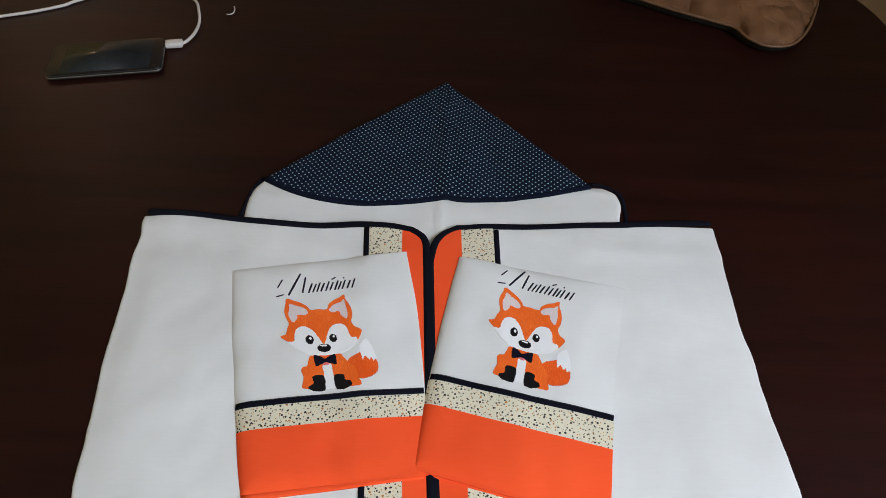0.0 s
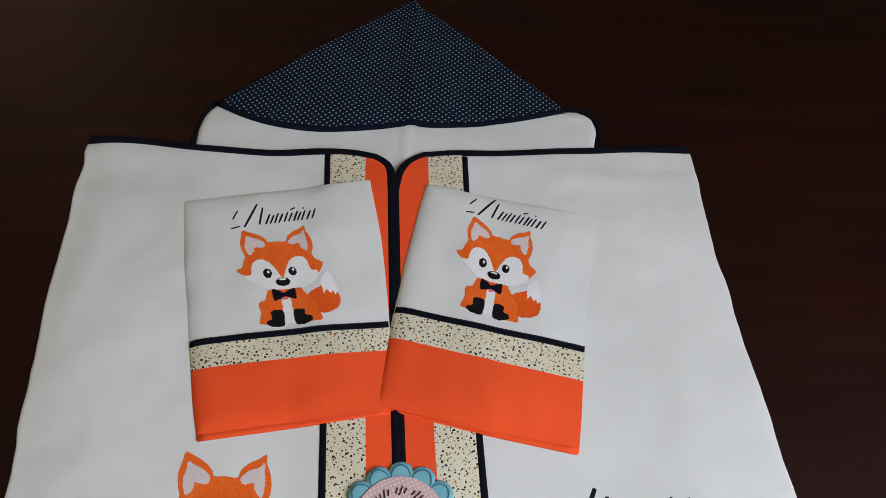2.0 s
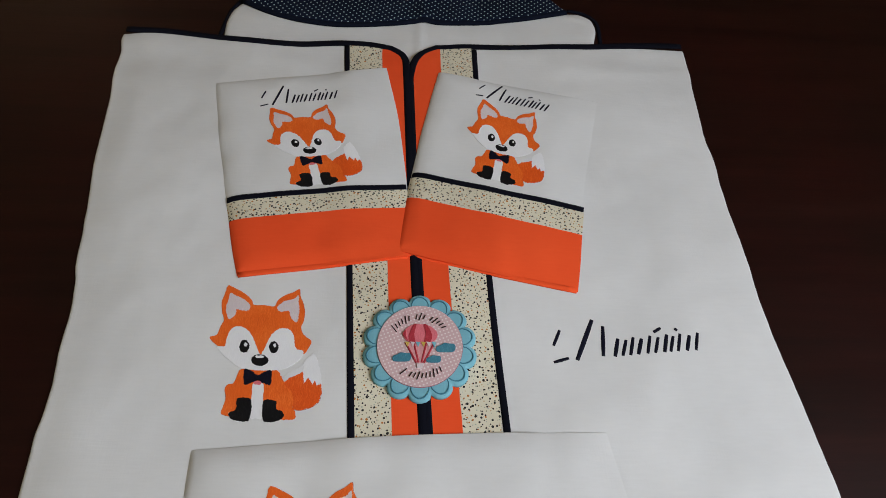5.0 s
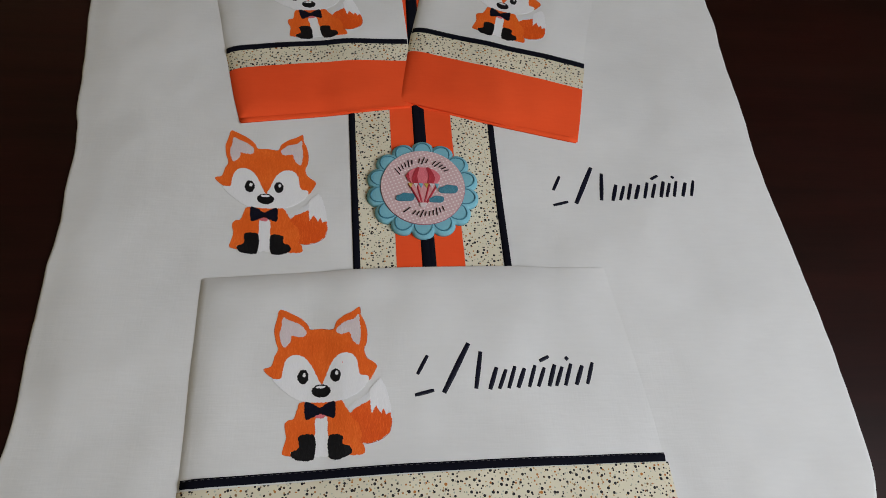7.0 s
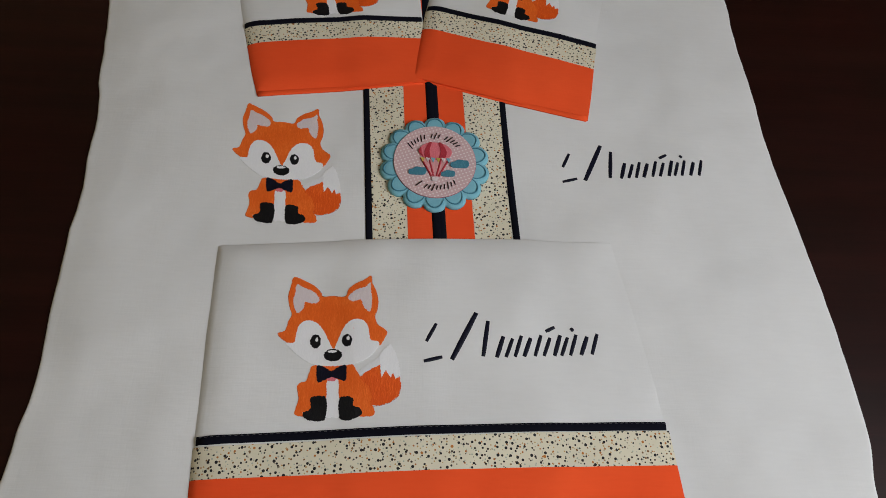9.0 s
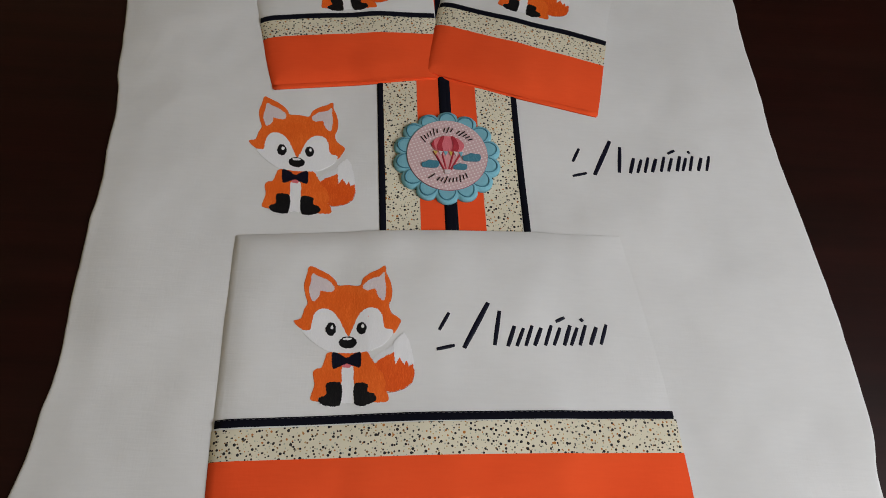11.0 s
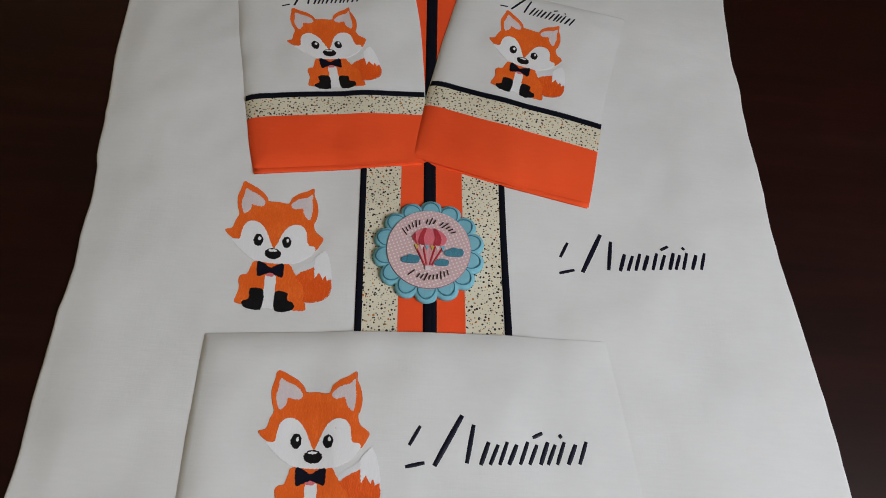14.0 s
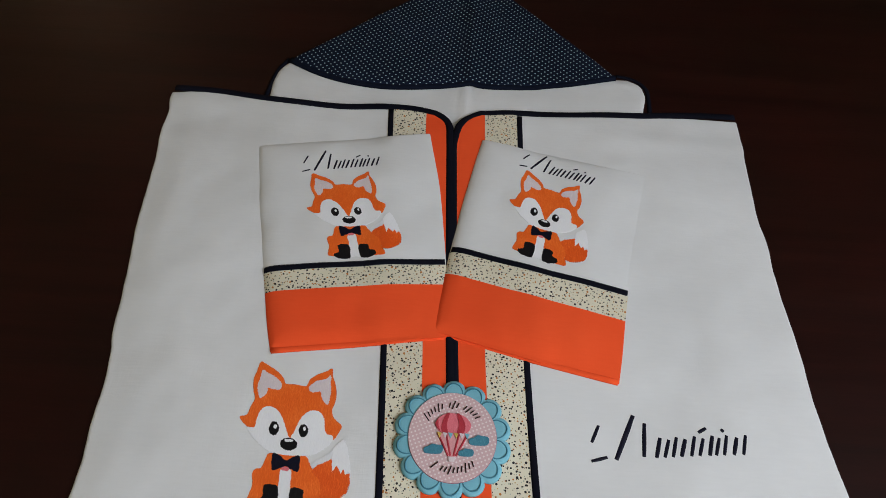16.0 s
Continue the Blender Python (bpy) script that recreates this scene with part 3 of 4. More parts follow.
def towel():
    thing = empty("hooded_towel", (0.06, 0.2, TABLE))
    tagged(thing, "white hooded baby towel with navy binding, lying folded on the table", "towel")
    side_left = line_x((-0.2400, Y_END), (-0.2390, -0.053), (-0.2345, -0.025), (-0.2335, 0.002), (-0.2303, 0.040), (-0.2315, 0.067), (-0.2343, 0.100), (-0.2350, 0.130), (-0.2367, 0.170), (-0.2357, 0.205),
                       (-0.2398, 0.245), (-0.2405, 0.279), (-0.2446, 0.307), (-0.2493, 0.327), (-0.2517, 0.352), (-0.2550, 0.381), (-0.2598, 0.415), (-0.2642, 0.445), (-0.2687, 0.502), (-0.2717, 0.539),
                       (-0.2776, 0.583), (-0.2780, 0.615), (-0.2812, 0.630), (-0.2800, 0.66))
    side_right = line_x((0.396, Y_END), (0.3985, -0.044), (0.3985, -0.028), (0.4042, 0.001), (0.4046, 0.040), (0.4040, 0.066), (0.4020, 0.111), (0.3975, 0.160), (0.3935, 0.205), (0.3885, 0.250),
                        (0.3852, 0.300), (0.3855, 0.348), (0.3828, 0.400), (0.3822, 0.435), (0.3838, 0.470), (0.3815, 0.502), (0.3828, 0.531), (0.3845, 0.569), (0.3875, 0.610), (0.3885, 0.66))

    def edge_left(y):
        return side_left(y) + 0.0007 * wave(0, y, 0.016, 2.0)

    def edge_right(y):
        return side_right(y) + 0.0006 * wave(0, y, 0.018, 5.0)

    l1 = line_x((0.030, Y_END), (0.0065, 0.162), (-0.0035, 0.323), (-0.025, 0.626))
    l2 = line_x((0.037, Y_END), (0.0125, 0.162), (0.002, 0.323), (-0.018, 0.626))
    l3 = line_x((0.062, Y_END), (0.042, 0.165), (0.034, 0.330), (0.020, 0.619))
    l4 = line_x((0.086, Y_END), (0.064, 0.167), (0.056, 0.333), (0.045, 0.606))
    l5 = line_x((0.100, Y_END), (0.075, 0.167), (0.066, 0.333), (0.056, 0.606))
    l6 = line_x((0.116, Y_END), (0.099, 0.167), (0.0905, 0.327), (0.088, 0.621))
    l7 = line_x((0.146, Y_END), (0.131, 0.169), (0.1255, 0.318), (0.125, 0.626))
    l8 = line_x((0.155, Y_END), (0.139, 0.170), (0.131, 0.316), (0.132, 0.626))
    top_left = curve((-0.30, -0.282, -0.218, -0.158, -0.079, -0.021, 0.019, 0.042, 0.0545), (0.6415, 0.6415, 0.640, 0.632, 0.6275, 0.6305, 0.6268, 0.618, 0.604))
    top_right = curve((0.0545, 0.071, 0.097, 0.170, 0.264, 0.386, 0.40), (0.604, 0.6245, 0.631, 0.634, 0.6415, 0.6475, 0.6475))

    def relief(x, y):
        return 0.0023 * wave(x, y, 0.13, 3.1) + 0.0010 * wave(x, y * 0.6, 0.05, 7.7) + 0.0026 * wave(x * 0.35, y, 0.032, 1.3) * min(max((y - 0.55) / 0.06, 0), 1)

    def flat(x, y):
        return BODY_Z + relief(x, y)

    def panel(lo, hi, top, round_lo, round_hi):
        def place(u, v):
            yy = Y_END + v * (0.63 - Y_END)
            x = lo(yy) + (hi(yy) - lo(yy)) * u
            y = Y_END + v * (top(x) - Y_END)
            x = lo(y) + (hi(y) - lo(y)) * u
            w = hi(y) - lo(y)
            d = min(u * w if round_lo else 1, (1 - u) * w if round_hi else 1, v * 0.85, (1 - v) * 0.85 + 0.004)
            k = 1 - min(d / 0.0030, 1.0)
            t = min(u * w / 0.034 if round_lo else (1 - u) * w / 0.10, 1.0)
            full = (flat(x, y) - TABLE) * (0.42 + 0.58 * t * t * (3 - 2 * t))
            return Vector((x, y, TABLE + full * math.sqrt(max(0.0, 1 - k * k))))
        return place

    middle = line_x((0.093, Y_END), (0.0695, 0.167), (0.061, 0.333), (0.0505, 0.606))
    left = panel(edge_left, middle, top_left, True, False)
    right = panel(middle, edge_right, top_right, False, True)
    vs = spread(0.87, 150, 0.011)
    half = part("front_panel", sheet(left, spread(0.31, 24, 0.011), vs, TABLE), WHITE, thing, "white cotton front panel")
    other = part("front_panel", sheet(right, spread(0.33, 24, 0.011), vs, TABLE), WHITE, thing, "white cotton front panel")

    surface = height_of(half, other)

    def strip(name, lo, hi, top, material, lift, label):
        def place(u, v):
            x0 = lo(0.62) + (hi(0.62) - lo(0.62)) * u
            y = Y_END + 0.012 + v * (top(x0) - Y_END - 0.012 + 0.002)
            x = lo(y) + (hi(y) - lo(y)) * u
            return Vector((x, y, flat(x, y) + lift))
        return sharp(part(name, sheet(place, np.linspace(0, 1, 7), np.linspace(0, 1, 56), None, 0.002), material, thing, label), 30)

    strip("dotted_strip", l2, l3, top_left, DOTS, 0.0009, "cream dotted cotton strip")
    strip("orange_strip", l3, l4, top_left, ORANGE, 0.0010, "plain orange cotton strip")
    strip("orange_strip", l5, l6, top_right, ORANGE, 0.0010, "plain orange cotton strip")
    strip("dotted_strip", l6, l7, top_right, DOTS, 0.0009, "cream dotted cotton strip")

    for edge in (l3, l6):
        pts = [(edge(y) + random.uniform(-0.0004, 0.0004), y) for y in np.linspace(Y_END + 0.02, 0.600, 240)]
        part("seam_edge", ribbon(pts, 0.0010, 0.0006, lambda x, y: flat(x, y) + 0.0010, bend=4), FRAY, thing, "pale frayed seam edge")

    def along(a, b, y0, y1, n=50):
        return [((a(y) + b(y)) / 2, y) for y in np.linspace(y0, y1, n)]

    part("piping", ribbon(along(l1, l2, Y_END + 0.012, 0.630), 0.0062, 0.0019, flat), NAVY, thing, "navy piping")
    part("piping", ribbon(along(l7, l8, Y_END + 0.012, 0.632), 0.0066, 0.0019, flat), NAVY, thing, "navy piping")
    # binding round the neck and down the opening
    line = [(x, top_left(x) + 0.0042) for x in np.linspace(-0.276, 0.030, 50)]
    line += [(p.x, p.y) for p in smooth_loop([(0.0375, 0.6235), (0.0440, 0.6165), (0.0475, 0.606), (0.0485, 0.590)], 5, False)]
    line += [((l4(y) * 0.72 + l5(y) * 0.28), y) for y in np.linspace(0.575, Y_END + 0.004, 60)]
    part("edge_binding", ribbon(line, 0.0092, 0.0026, flat), NAVY, thing, "navy bias binding")
    line = [(x, top_right(x) + 0.0042) for x in np.linspace(0.384, 0.084, 46)]
    line += [(p.x, p.y) for p in smooth_loop([(0.0755, 0.6290), (0.0660, 0.6215), (0.0585, 0.609), (0.0545, 0.590)], 5, False)]
    line += [((l4(y) * 0.42 + l5(y) * 0.58), y) for y in np.linspace(0.575, Y_END + 0.004, 60)]
    part("edge_binding", ribbon(line, 0.0092, 0.0022, flat), NAVY, thing, "navy bias binding")

    # hood, turned up behind the neck
    hl = line_x((-0.170, 0.56), (-0.167, 0.643), (-0.167, 0.678), (-0.161, 0.699), (-0.151, 0.712))
    hr = line_x((0.279, 0.56), (0.278, 0.655), (0.283, 0.692), (0.278, 0.704), (0.263, 0.713))

    def hood_z(x, y):
        seam = 0.0018 * math.exp(-((x - 0.064 - 0.02 * (y - 0.66)) / 0.004) ** 2)
        return -0.0062 + 0.0010 * wave(x, y, 0.07, 5.0) + 0.0009 * wave(x, y * 3, 0.10, 8.0) + seam + 0.0022 * math.exp(-((y - 0.700 + 0.5 * (x - 0.262)) / 0.0018) ** 2 - ((x - 0.262) / 0.010) ** 2)

    def lining(u, v):
        y = 0.56 + v * (0.7125 - 0.56)
        x = hl(y) + (hr(y) - hl(y)) * u
        d = min(u * 0.44, (1 - u) * 0.44, (1 - v) * 0.14)
        k = 1 - min(d / 0.008, 1.0)
        return Vector((x, y, TABLE + (hood_z(x, y) - TABLE) * math.sqrt(max(0, 1 - k * k))))

    part("hood_lining", sheet(lining, spread(0.44, 90, 0.008), spread(0.14, 44, 0.008), TABLE), WHITE, thing, "white cotton hood lining")
    low = curve((-0.153, -0.120, -0.082, -0.040, -0.004, 0.030, 0.064, 0.095, 0.126, 0.189, 0.250), (0.711, 0.6935, 0.680, 0.6738, 0.6745, 0.679, 0.686, 0.6845, 0.6855, 0.6960, 0.714))
    apex = (0.0695, 0.9215)

    def up(x):
        if x < apex[0]:
            t = (x + 0.153) / (apex[0] + 0.153)
            return 0.711 + (apex[1] - 0.711) * t + 0.006 * math.sin(math.pi * t)
        t = (0.250 - x) / (0.250 - apex[0])
        return 0.714 + (apex[1] - 0.714) * t + 0.004 * math.sin(math.pi * t)

    def crown_z(x, y):
        rise = 0.0040 - 0.0015 * min(max((y - 0.70) / 0.2, 0), 1)
        ridge = 0.0028 * math.exp(-((x - 0.070) / 0.007) ** 2)
        valley = -0.0020 * math.exp(-((x - 0.085 - 0.25 * (0.92 - y)) / 0.012) ** 2)
        return TABLE + rise + 0.0022 + ridge + valley + 0.0014 * wave(x, y, 0.06, 2.0)

    def crown(u, v):
        x = -0.153 + 0.403 * u
        y0, y1 = low(x), max(up(x), low(x) + 0.0004)
        y = y0 + (y1 - y0) * v
        d = (1 - v) * (y1 - y0) * 0.75
        k = 1 - min(d / 0.006, 1.0)
        return Vector((x, y, TABLE + (crown_z(x, y) - TABLE) * math.sqrt(max(0, 1 - k * k)) + 0.0003))

    us = sorted(set(list(np.linspace(0, 1, 61)) + [(apex[0] + 0.153) / 0.403]))
    part("hood_crown", sheet(crown, us, list(np.linspace(0, 0.9, 28)) + [0.94, 0.97, 0.985, 1.0], TABLE), POLKA, thing, "navy hood with small pale dots")
    part("hood_seam", ribbon([(0.0705 + 0.004 * math.sin(9 * t), 0.905 - 0.11 * t) for t in np.linspace(0, 1, 16)], lambda t: 0.0052 * (1 - 0.6 * t), 0.0007, crown_z), NAVY, thing, "plain navy centre seam")
    part("hood_binding", ribbon([(x, low(x) - 0.0014) for x in np.linspace(-0.152, 0.249, 60)], 0.0086, 0.0034, lambda x, y: crown_z(x, max(y, low(x))) - 0.0024), NAVY_BLUE, thing, "navy binding of the hood")
    for pts in ([(-0.174, 0.628), (-0.171, 0.655), (-0.166, 0.692), (-0.156, 0.715)], [(0.285, 0.640), (0.287, 0.670), (0.2865, 0.698), (0.272, 0.714), (0.252, 0.719)]):
        part("hood_binding", ribbon([(p.x, p.y) for p in smooth_loop(pts, 5, False)], 0.0052, 0.0026, TABLE), NAVY, thing, "navy binding of the hood")

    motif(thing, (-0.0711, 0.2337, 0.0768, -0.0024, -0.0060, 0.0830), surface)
    stitched_bars(thing, (0.179, 0.2315), (0.319, 0.2440), 0.040, surface, 0.0040)
    return flat


towel_top = towel()


# ---- folded cloths ----
def cloth(name, label, corners, bows, bands, base, thick, seed, frame6, bars, bar_width, tall):
    """A folded cloth with an orange hem, a dotted band and a navy tape; corners: bottom left, bottom right, top right, top left."""
    bl, br, tr, tl = [Vector(c) for c in corners]
    bow_b, bow_r, bow_t, bow_l = bows
    wide, high = ((br - bl).length + (tr - tl).length) / 2, ((tl - bl).length + (tr - br).length) / 2
    thing = empty(name, (*((bl + br + tr + tl) / 4), base))
    tagged(thing, label, "cloth", "folded cloths")

    def flat2(u, v):
        su, sv = math.sin(math.pi * u), math.sin(math.pi * v)
        p = (bl * (1 - u) + br * u) * (1 - v) + (tl * (1 - u) + tr * u) * v
        along, across = (br - bl).normalized(), (tl - bl).normalized()
        p = p + across * (bow_b * su * (1 - v) + bow_t * su * v) + along * (bow_r * sv * u + bow_l * sv * (1 - u))
        p = p + along * (0.0012 * wave(v * 3, u, 0.6, seed))
        return p

    def lift(u, v):
        p = flat2(u, v)
        d = min(u * wide, (1 - u) * wide, v * high, (1 - v) * high)
        k = 1 - min(d / 0.019, 1.0)
        t = min(max((u - 0.45) / 0.55, 0.0), 1.0)
        full = thick * (1 - 0.62 * t * t * (3 - 2 * t)) + 0.0010 * wave(p.x, p.y, 0.08, seed) + 0.0005 * wave(p.x, p.y, 0.03, seed + 4)
        fade = 1 - min((1 - u) * wide / 0.042, 1.0)
        return full * max(0.0, 1 - k * k) * (1 - fade * fade * (3 - 2 * fade)) - 0.0011 * fade ** 6 - 0.0012 * max(0.0, 1 - u * wide / 0.008) ** 3

    def place(u, v):
        p = flat2(u, v)
        return Vector((p.x, p.y, under(p) + lift(u, v)))

    def under(p):
        # carried up over the raised strips of the towel
        over = min(max((0.092 - abs(p.x - 0.0795 + 0.046 * p.y)) / 0.022, 0.0), 1.0)
        return towel_top(p.x, p.y) + 0.0008 + 0.0021 * over

    body = sheet(place, spread(wide, 26, 0.007), [0.05] + [v for v in spread(high, 30, 0.007) if v > 0.06], base - 0.003)
    whole = part("folded_body", body, WHITE, thing, "white cotton, folded double")
    fold = [flat2(u, 0) for u in np.linspace(0.01, 0.99, 20)]
    part("under_layer", ribbon([(p.x, p.y - 0.0018) for p in fold], 0.006, 0.0016, lambda x, y: towel_top(x, y) + 0.0010), ORANGE, thing, "lower layer of the orange hem")

    def band(name_, v0, v1, material, up_, label_):
        def at(u, v):
            a, b = v0[0] + (v0[1] - v0[0]) * u, v1[0] + (v1[1] - v1[0]) * u
            q = place(u, a + (b - a) * v)
            return q + Vector((0, 0, up_))
        sharp(part(name_, sheet(at, spread(wide, 26, 0.007), np.linspace(0, 1, 12) if v0[0] > 0 else [0, 0.03, 0.05, 0.07, 0.1, 0.14] + list(np.linspace(0.2, 1, 12)), None, 0.0015), material, thing, label_), 50)

    hem, dots, tape = bands
    flat_z = height_of(whole)
    band("orange_band", (-0.012, -0.012), hem, ORANGE, 0.0007, "plain orange hem band")
    band("dotted_band", hem, dots, DOTS, 0.0006, "cream dotted cotton band")
    seam = [flat2(u, hem[0] + (hem[1] - hem[0]) * u) for u in np.linspace(0.012, 0.985, 60)]
    seam = [(p.x + random.uniform(-0.0002, 0.0002), p.y + random.uniform(-0.0003, 0.0003)) for p in seam]
    part("seam_edge", ribbon(seam, 0.0013, 0.0008, flat_z, bend=4), FRAY, thing, "pale frayed seam edge")
    line = []
    for u in np.linspace(0.006, 0.995, 40):
        line.append(flat2(u, tape[0] + (tape[1] - tape[0]) * u))

    def tape_z(x, y):
        a = Vector((x, y)) - flat2(0, tape[0])
        full = flat2(1, tape[1]) - flat2(0, tape[0])
        u = min(max(a.dot(full) / full.length_squared, 0.0), 1.0)
        q = flat2(u, tape[0] + (tape[1] - tape[0]) * u)
        return under(q) + lift(u, tape[0] + (tape[1] - tape[0]) * u)

    tape_part = part("navy_tape", ribbon([(p.x, p.y) for p in line], 0.0068, 0.0019, tape_z), NAVY, thing, "navy tape with small stitches")

    full = flat2(1, tape[1]) - flat2(0, tape[0])
    off = Vector((-full.y, full.x)).normalized() * 0.0021
    count = int(full.length / 0.0042)
    bm = bmesh.new()
    for k in range(1, count):
        u = k / count
        p = flat2(u, tape[0] + (tape[1] - tape[0]) * u) + off
        b = ribbon([(p.x, p.y), (p.x + full.x / count * 0.45, p.y + full.y / count * 0.45)], 0.00045, 0.0005, lambda x, y: tape_z(x, y) + 0.0014, bend=4)
        me = bpy.data.meshes.new("s")
        b.to_mesh(me)
        b.free()
        bm.from_mesh(me)
        bpy.data.meshes.remove(me)
    tagged(part("stitching", bm, THREAD_GREY, tape_part, "row of pale stitches"), kind="stuff")
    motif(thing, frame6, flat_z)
    stitched_bars(thing, *bars, tall, flat_z, bar_width)


cloth("burp_cloth", "small folded white burp cloth with orange hem, on the towel",
      ((-0.1025, 0.3168), (0.0545, 0.3405), (0.0260, 0.5935), (-0.1615, 0.5605)), (0.0, 0.007, 0.0, -0.003),
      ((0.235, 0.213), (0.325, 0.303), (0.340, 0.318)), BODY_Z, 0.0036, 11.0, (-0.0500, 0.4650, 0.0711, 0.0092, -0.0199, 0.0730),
      ((-0.108, 0.5235), (-0.0235, 0.5385)), 0.0023, 0.029)
cloth("burp_cloth", "small folded white burp cloth with orange hem, laid askew",
      ((0.0430, 0.3460), (0.2105, 0.3055), (0.2680, 0.5500), (0.0855, 0.5875)), (-0.002, -0.003, 0.000, -0.004),
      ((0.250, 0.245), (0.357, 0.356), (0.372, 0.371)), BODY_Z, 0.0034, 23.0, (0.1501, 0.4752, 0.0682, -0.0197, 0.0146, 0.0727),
      ((0.125, 0.5495), (0.2065, 0.5275)), 0.0023, 0.028)
cloth("folded_cloth", "large folded white cloth with orange hem on the towel",
      ((-0.1015, -0.096), (0.2492, -0.082), (0.2185, 0.1705), (-0.1140, 0.1565)), (0.0, 0.005, 0.004, -0.0015),
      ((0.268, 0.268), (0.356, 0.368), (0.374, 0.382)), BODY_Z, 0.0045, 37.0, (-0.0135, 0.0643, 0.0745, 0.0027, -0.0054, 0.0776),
      ((0.0545, 0.0580), (0.1985, 0.0675)), 0.0040, 0.0400)


# ---- badge ----
def badge():
    cx, cy, r, z = 0.0640, 0.2445, 0.0435, BODY_Z + 0.0004
    thing = empty("fabric_badge", (cx, cy, z))
    tagged(thing, "round padded fabric badge with a scalloped sky-blue rim", "badge")
    outline = []
    for k in range(168):
        t = 2 * math.pi * k / 168
        lobe = abs(math.sin(t * 14 / 2))
        rad = r + 0.0062 * lobe ** 0.55
        outline.append((cx + rad * math.cos(t), cy + rad * 1.02 * math.sin(t)))
    bm = bmesh.new()
    rings = []
    for f, h in ((1.0, 0.0), (1.0, 0.0024), (0.985, 0.0036), (0.955, 0.0046), (0.84, 0.0052), (0.70, 0.0050)):
        rings.append([bm.verts.new((cx + (x - cx) * f, cy + (y - cy) * f, z + h)) for x, y in outline])
    for a, b in zip(rings, rings[1:]):
        for k in range(168):
            bm.faces.new((a[k], a[(k + 1) % 168], b[(k + 1) % 168], b[k]))
    bm.faces.new(rings[-1])
    bm.faces.new(list(reversed(rings[0])))
    rim = part("scalloped_rim", bm, TEAL, thing, "sky-blue scalloped rim")
    top = lambda x, y: z + 0.0050
    for k in range(14):
        t0 = 2 * math.pi * k / 14
        pts = []
        for s in np.linspace(0.0, 1.0, 12):
            t = t0 + 2 * math.pi / 14 * s
            rad = r - 0.0095 + 0.0125 * math.sin(math.pi * s) ** 0.55
            pts.append((cx + rad * math.cos(t), cy + rad * 1.02 * math.sin(t)))
        part("scallop_stitching", ribbon(pts, 0.0013, 0.0010, lambda x, y: z + 0.0052, bend=4), TEAL_DARK, rim, "darker teal stitches")
    disc = [(cx + 0.0366 * math.cos(2 * math.pi * k / 48), cy + 0.0380 * math.sin(2 * math.pi * k / 48)) for k in range(48)]
    panel = sharp(part("round_panel", patch(disc, top, 0.0012, 2), PINK, thing, "pink cotton with white dots"))
    part("panel_stitching", ribbon(disc, 0.0009, 0.0014, top, closed=True, bend=5), THREAD_MAUVE, panel, "thin mauve stitched ring")
    face = lambda x, y: z + 0.0064

    def shape(name, pts, material, up=0.0007, smooth=3):
        line = [(cx + p.x, cy + p.y) for p in smooth_loop([(a / 1000, b / 1000) for a, b in pts], smooth)]
        sharp(part(name, patch(line, face, up, 1), material, panel))

    shape("balloon_patch", [(-14.5, 9), (-13, 14), (-7, 18.5), (0, 19.5), (8, 18), (14, 13), (15, 8), (11, 3), (0, 0.5), (-11, 3.5)], THREAD_CORAL)
    shape("balloon_stripe", [(-8.5, 2), (-9.5, 9), (-6, 18), (-3, 19), (-5, 10), (-4, 1.2)], THREAD_RED, 0.0011)
    shape("balloon_stripe", [(3.5, 1.2), (5.0, 10), (3, 19), (6.5, 18), (10.5, 9), (8.5, 2)], THREAD_RED, 0.0011)
    shape("balloon_stripe", [(-14.5, 8.5), (-14.5, 11), (-12.5, 13.5), (-12, 8), (-10.5, 3.5)], THREAD_RED, 0.0011)
    shape("balloon_cone", [(-12.5, 2.5), (-4, 1), (4, 1), (12.5, 2.5), (7.5, -8), (3, -16.5), (-3, -16.5), (-7.5, -8)], THREAD_ROSE, 0.0006, 2)
    for a, b in ((-12.5, -3.0), (-5.5, -1.3), (5.5, 1.3), (12.5, 3.0)):
        line = [(cx + (a + (b - a) * q) / 1000, cy + (2.5 - 19 * q) / 1000) for q in (0, 0.33, 0.66, 1)]
        part("balloon_rope", ribbon(line, 0.0022 if abs(a) > 6 else 0.0028, 0.0016, face, bend=4), THREAD_RED, panel)
    for k in range(6):
        a = -13 + 4.6 * k
        shape("bunting_flag", [(a, 2.6), (a + 4, 2.0), (a + 2.2, -2.4)], (THREAD_GOLD, THREAD_PINK, TEAL)[k % 3], 0.0012, 1)
    shape("basket_patch", [(-2.8, -17.5), (2.8, -17.5), (2.2, -21.5), (-2.2, -21.5)], THREAD_PINK, 0.001, 1)
    for ox, oy, s in ((-15.5, -12.0, 1.0), (11.5, -13.5, 0.80), (22.0, -3.0, 1.05)):
        shape("cloud_patch", [(ox + s * a, oy + s * b) for a, b in ((-7, -3), (-7.5, 1), (-4, 2.5), (-1, 4.5), (3, 4), (7, 3.5), (8, 0), (6, -3), (0, -3.6))], TEAL_DARK, 0.0009)
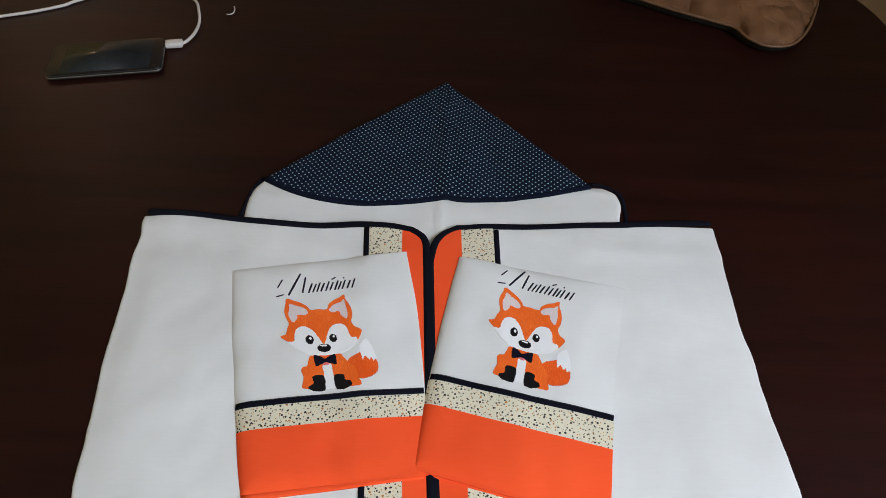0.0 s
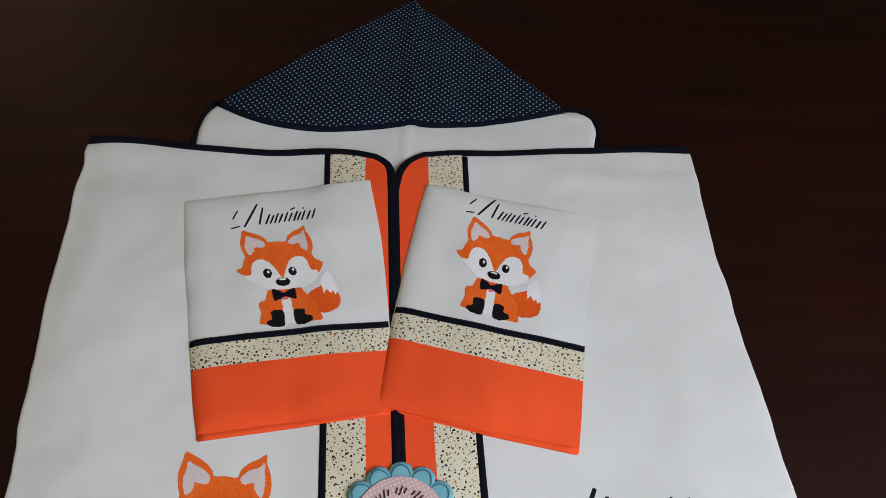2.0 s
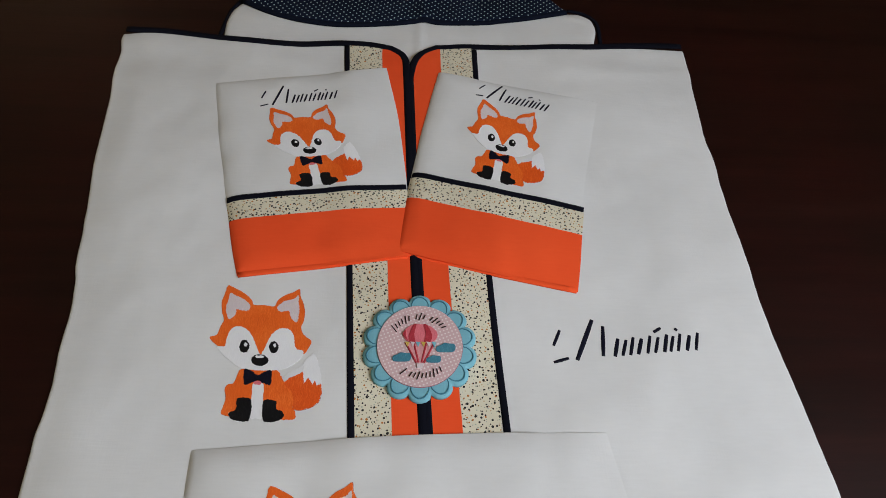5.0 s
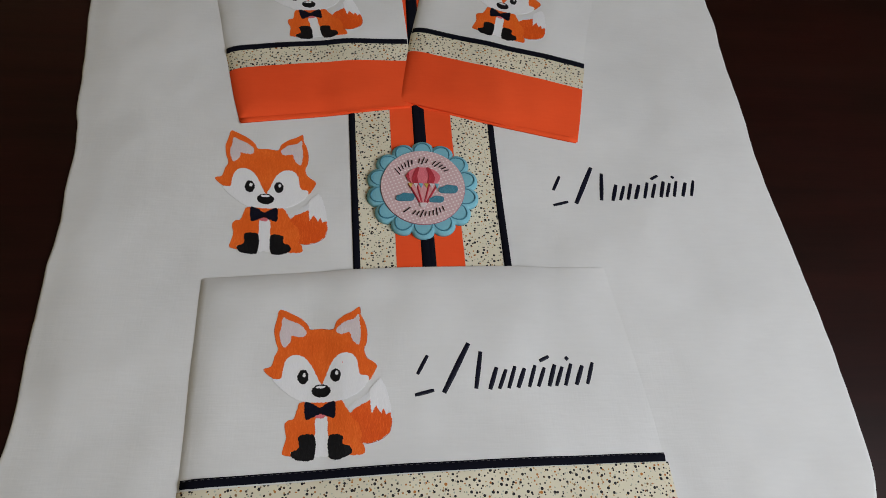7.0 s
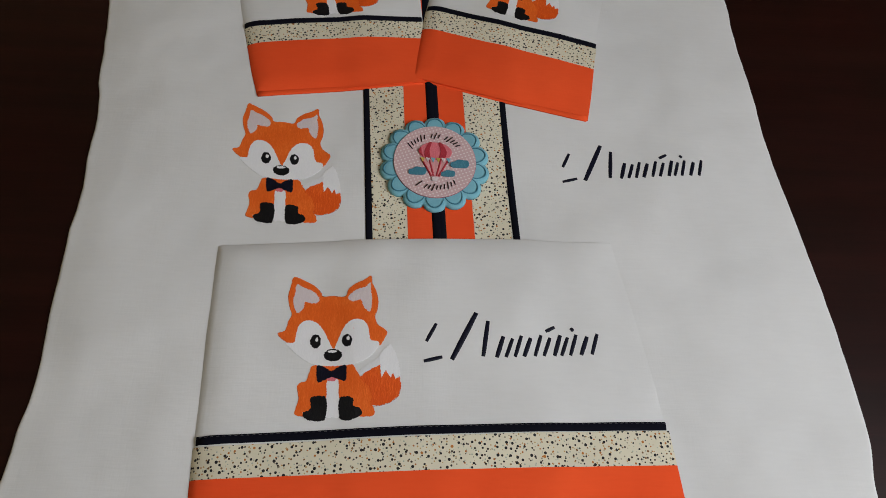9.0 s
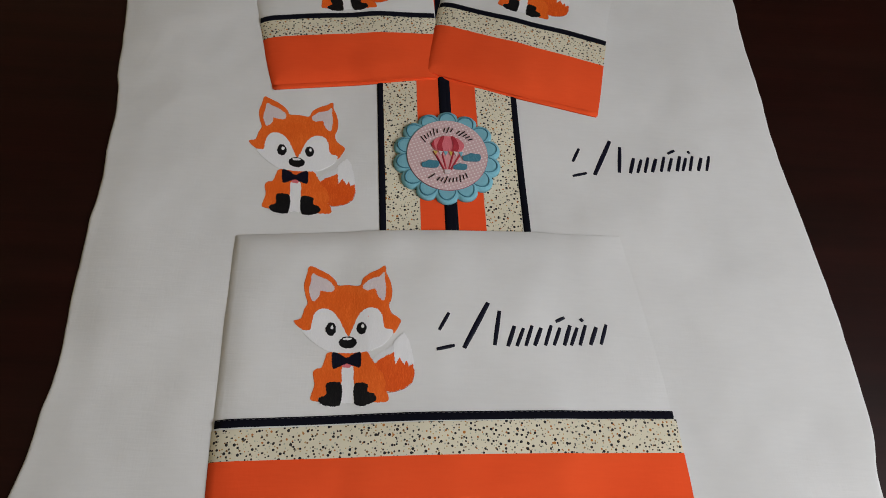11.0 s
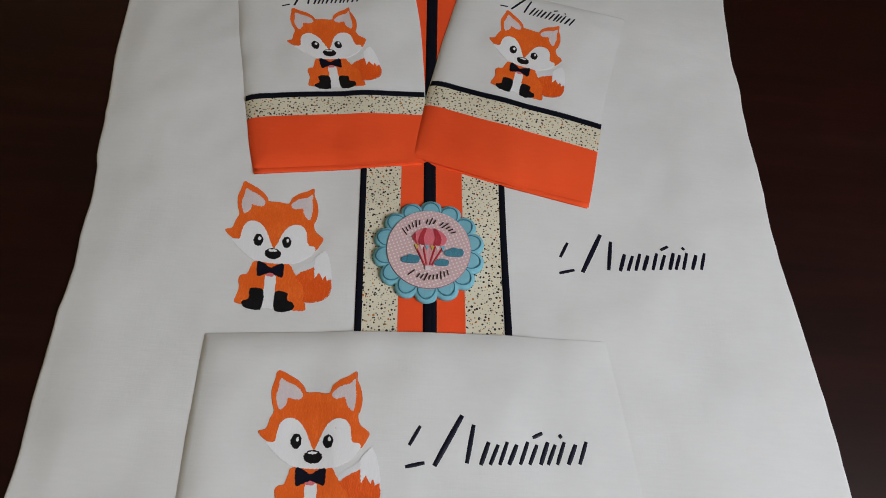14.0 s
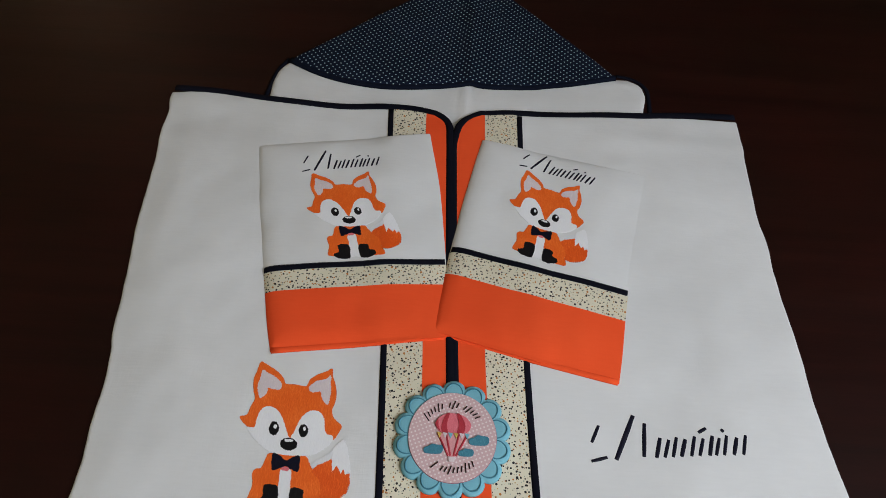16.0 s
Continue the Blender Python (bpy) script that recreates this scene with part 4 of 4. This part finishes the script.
    # the lettering as plain short bars on two arcs
    for start, end, rad, count, gaps in ((146, 40, 27.0, 16, (6, 10)), (240, 308, 28.0, 11, (1,))):
        for k in range(count):
            if k in gaps:
                continue
            t = radians(start + (end - start) * k / (count - 1))
            tall = 4.4 if k % 4 else 7.2
            sign = 1 if rad == 27.0 else -1
            ax, ay = rad * math.cos(t), rad * math.sin(t)
            dx, dy = sign * math.cos(t) + 0.35 * sign * math.sin(t), sign * math.sin(t) - 0.35 * sign * math.cos(t)
            pts = [(cx + (ax + dx * tall * s) / 1000, cy + (ay + dy * tall * s) / 1000) for s in (-0.5, 0, 0.5)]
            part("lettering_bar", ribbon(pts, 0.0013, 0.0012, face, bend=4), THREAD_BROWN, panel)


badge()


# ---- telephone and its cable ----
def telephone():
    centre = Vector((-0.4260, 0.9520))
    turn = math.atan2(0.030, 0.155)
    m = Matrix.Translation((centre.x, centre.y, TABLE)) @ Matrix.Rotation(turn, 4, "Z")
    thing = empty("mobile_phone", (centre.x, centre.y, TABLE))
    tagged(thing, "black mobile phone lying face up, plugged into a white cable", "phone")
    L, W = 0.157, 0.0820

    def put(bm):
        bm.transform(m)
        return bm

    shell_part = part("phone_body", put(slab(rounded_rect(-L / 2, L / 2, -W / 2, W / 2, 0.009, 6), 0.0004, 0.0078, 0.0016)), BLACK_SHELL, thing)
    part("metal_rim", put(ribbon([*rounded_rect(-L / 2, L / 2, -W / 2, W / 2, 0.009, 6)], 0.0014, 0.0026, 0.0034, closed=True, bend=5)), STEEL, shell_part, "worn grey metal rim")
    glass = part("front_glass", put(slab(rounded_rect(-L / 2 + 0.0015, L / 2 - 0.0015, -W / 2 + 0.0015, W / 2 - 0.0015, 0.008, 6), 0.0077, 0.0083, 0.0002)), GLOSS_BLACK, thing, "black glass front")
    part("screen", put(slab(rounded_rect(-L / 2 + 0.018, L / 2 - 0.016, -W / 2 + 0.005, W / 2 - 0.005, 0.001, 2), 0.0083, 0.00845, 0)), SCREEN, glass, "dark switched-off screen")
    cable = empty("charging_cable", (centre.x + 0.08, centre.y + 0.02, TABLE))
    tagged(cable, "white charging cable curling away from the phone", "cable")
    bm = box(L / 2 + 0.0003, L / 2 + 0.026, 0.0180, 0.0325, 0.0010, 0.0095, 0.0026)
    part("plug", put(bm), CABLE, cable, "white plastic plug")
    start = m @ Vector((L / 2 + 0.024, 0.025, 0.0045))
    way = ((-0.3238, 1.0060), (-0.3185, 1.0265), (-0.3198, 1.0588), (-0.3285, 1.0919), (-0.3445, 1.1270), (-0.392, 1.164), (-0.460, 1.158), (-0.5263, 1.114), (-0.5451, 1.0960), (-0.5832, 1.0755), (-0.6282, 1.0575), (-0.760, 1.005), (-0.850, 0.990))
    route = [tuple(start)] + [(x, y, TABLE + (0.0042 if y < 1.03 and x > -0.4 else 0.0026)) for x, y in way]
    part("cord", tube([tuple(p) for p in smooth_loop(route, 6, False)], 0.0024), CABLE, cable, "thin white cord")


SCREEN = plain("dark_screen_glass", (0.012, 0.014, 0.015), 0.08, vary=0.2, scale=20, relief=0)
telephone()


# ---- leather bag ----
def bag():
    """The near end of a soft leather bag with a piped seam."""
    thing = empty("leather_bag", (0.56, 1.17, TABLE))
    tagged(thing, "soft tan leather bag with piped edges lying flat on the table", "bag")
    rim = [(p.x, p.y) for p in smooth_loop([(0.310, 1.210), (0.393, 1.156), (0.442, 1.125), (0.504, 1.0927), (0.530, 1.0765), (0.5425, 1.047), (0.5684, 1.027), (0.6085, 1.0345), (0.6457, 1.0763), (0.6767, 1.1297), (0.6992, 1.1766),
                                           (0.712, 1.225), (0.700, 1.290), (0.600, 1.330), (0.420, 1.330), (0.310, 1.300)], 6)]
    cx, cy = 0.54, 1.20
    bm = bmesh.new()
    rings = []
    for f, h in ((1.0, 0.013), (0.985, 0.018), (0.95, 0.028), (0.88, 0.036), (0.76, 0.044), (0.6, 0.048), (0.42, 0.050), (0.22, 0.050)):
        ring = []
        for x, y in rim:
            px, py = cx + (x - cx) * f, cy + (y - cy) * f
            crease = 0.016 * wave(px * 1.4 + py, py * 0.6, 0.040, 4.0) - 0.009 * abs(wave(px - py, py, 0.035, 6.0)) + 0.005 * wave(px, py, 0.018, 9.0)
            ring.append(bm.verts.new((px, py, TABLE + max(h + (crease if h > 0.015 else 0), 0.0008))))
        rings.append(ring)
    n = len(rim)
    for a, b in zip(rings, rings[1:]):
        for k in range(n):
            bm.faces.new((a[k], a[(k + 1) % n], b[(k + 1) % n], b[k]))
    bm.faces.new(rings[-1])
    part("bag_body", bm, LEATHER, thing, "creased tan leather")
    side = bmesh.new()
    low = [[side.verts.new((cx + (x - cx) * f, cy + (y - cy) * f, TABLE + h)) for x, y in rim] for f, h in ((0.955, 0.0006), (0.975, 0.004), (0.992, 0.008), (1.0, 0.013))]
    for a, b in zip(low, low[1:]):
        for k in range(n):
            side.faces.new((a[k], a[(k + 1) % n], b[(k + 1) % n], b[k]))
    side.faces.new(list(reversed(low[0])))
    part("gusset", side, GUSSET, thing, "dark olive side panel")
    loop = [(x, y, TABLE + 0.0145) for x, y in rim]
    part("seam_piping", tube(loop + loop[:1], 0.0024), PIPING, thing, "paler piped seam")


bag()


# ---- scraps ----
def lint():
    bits = tagged(part("thread_scrap", tube([tuple(p) for p in smooth_loop([(-0.284, 1.0885, TABLE + 0.0012), (-0.277, 1.0875, TABLE + 0.002), (-0.2735, 1.094, TABLE + 0.0016), (-0.2735, 1.102, TABLE + 0.0024), (-0.277, 1.1135, TABLE + 0.0012)], 5, False)], 0.0009, 6), CABLE),
                  "small white scrap of thread on the dark table", "thread")
    return bits


lint()
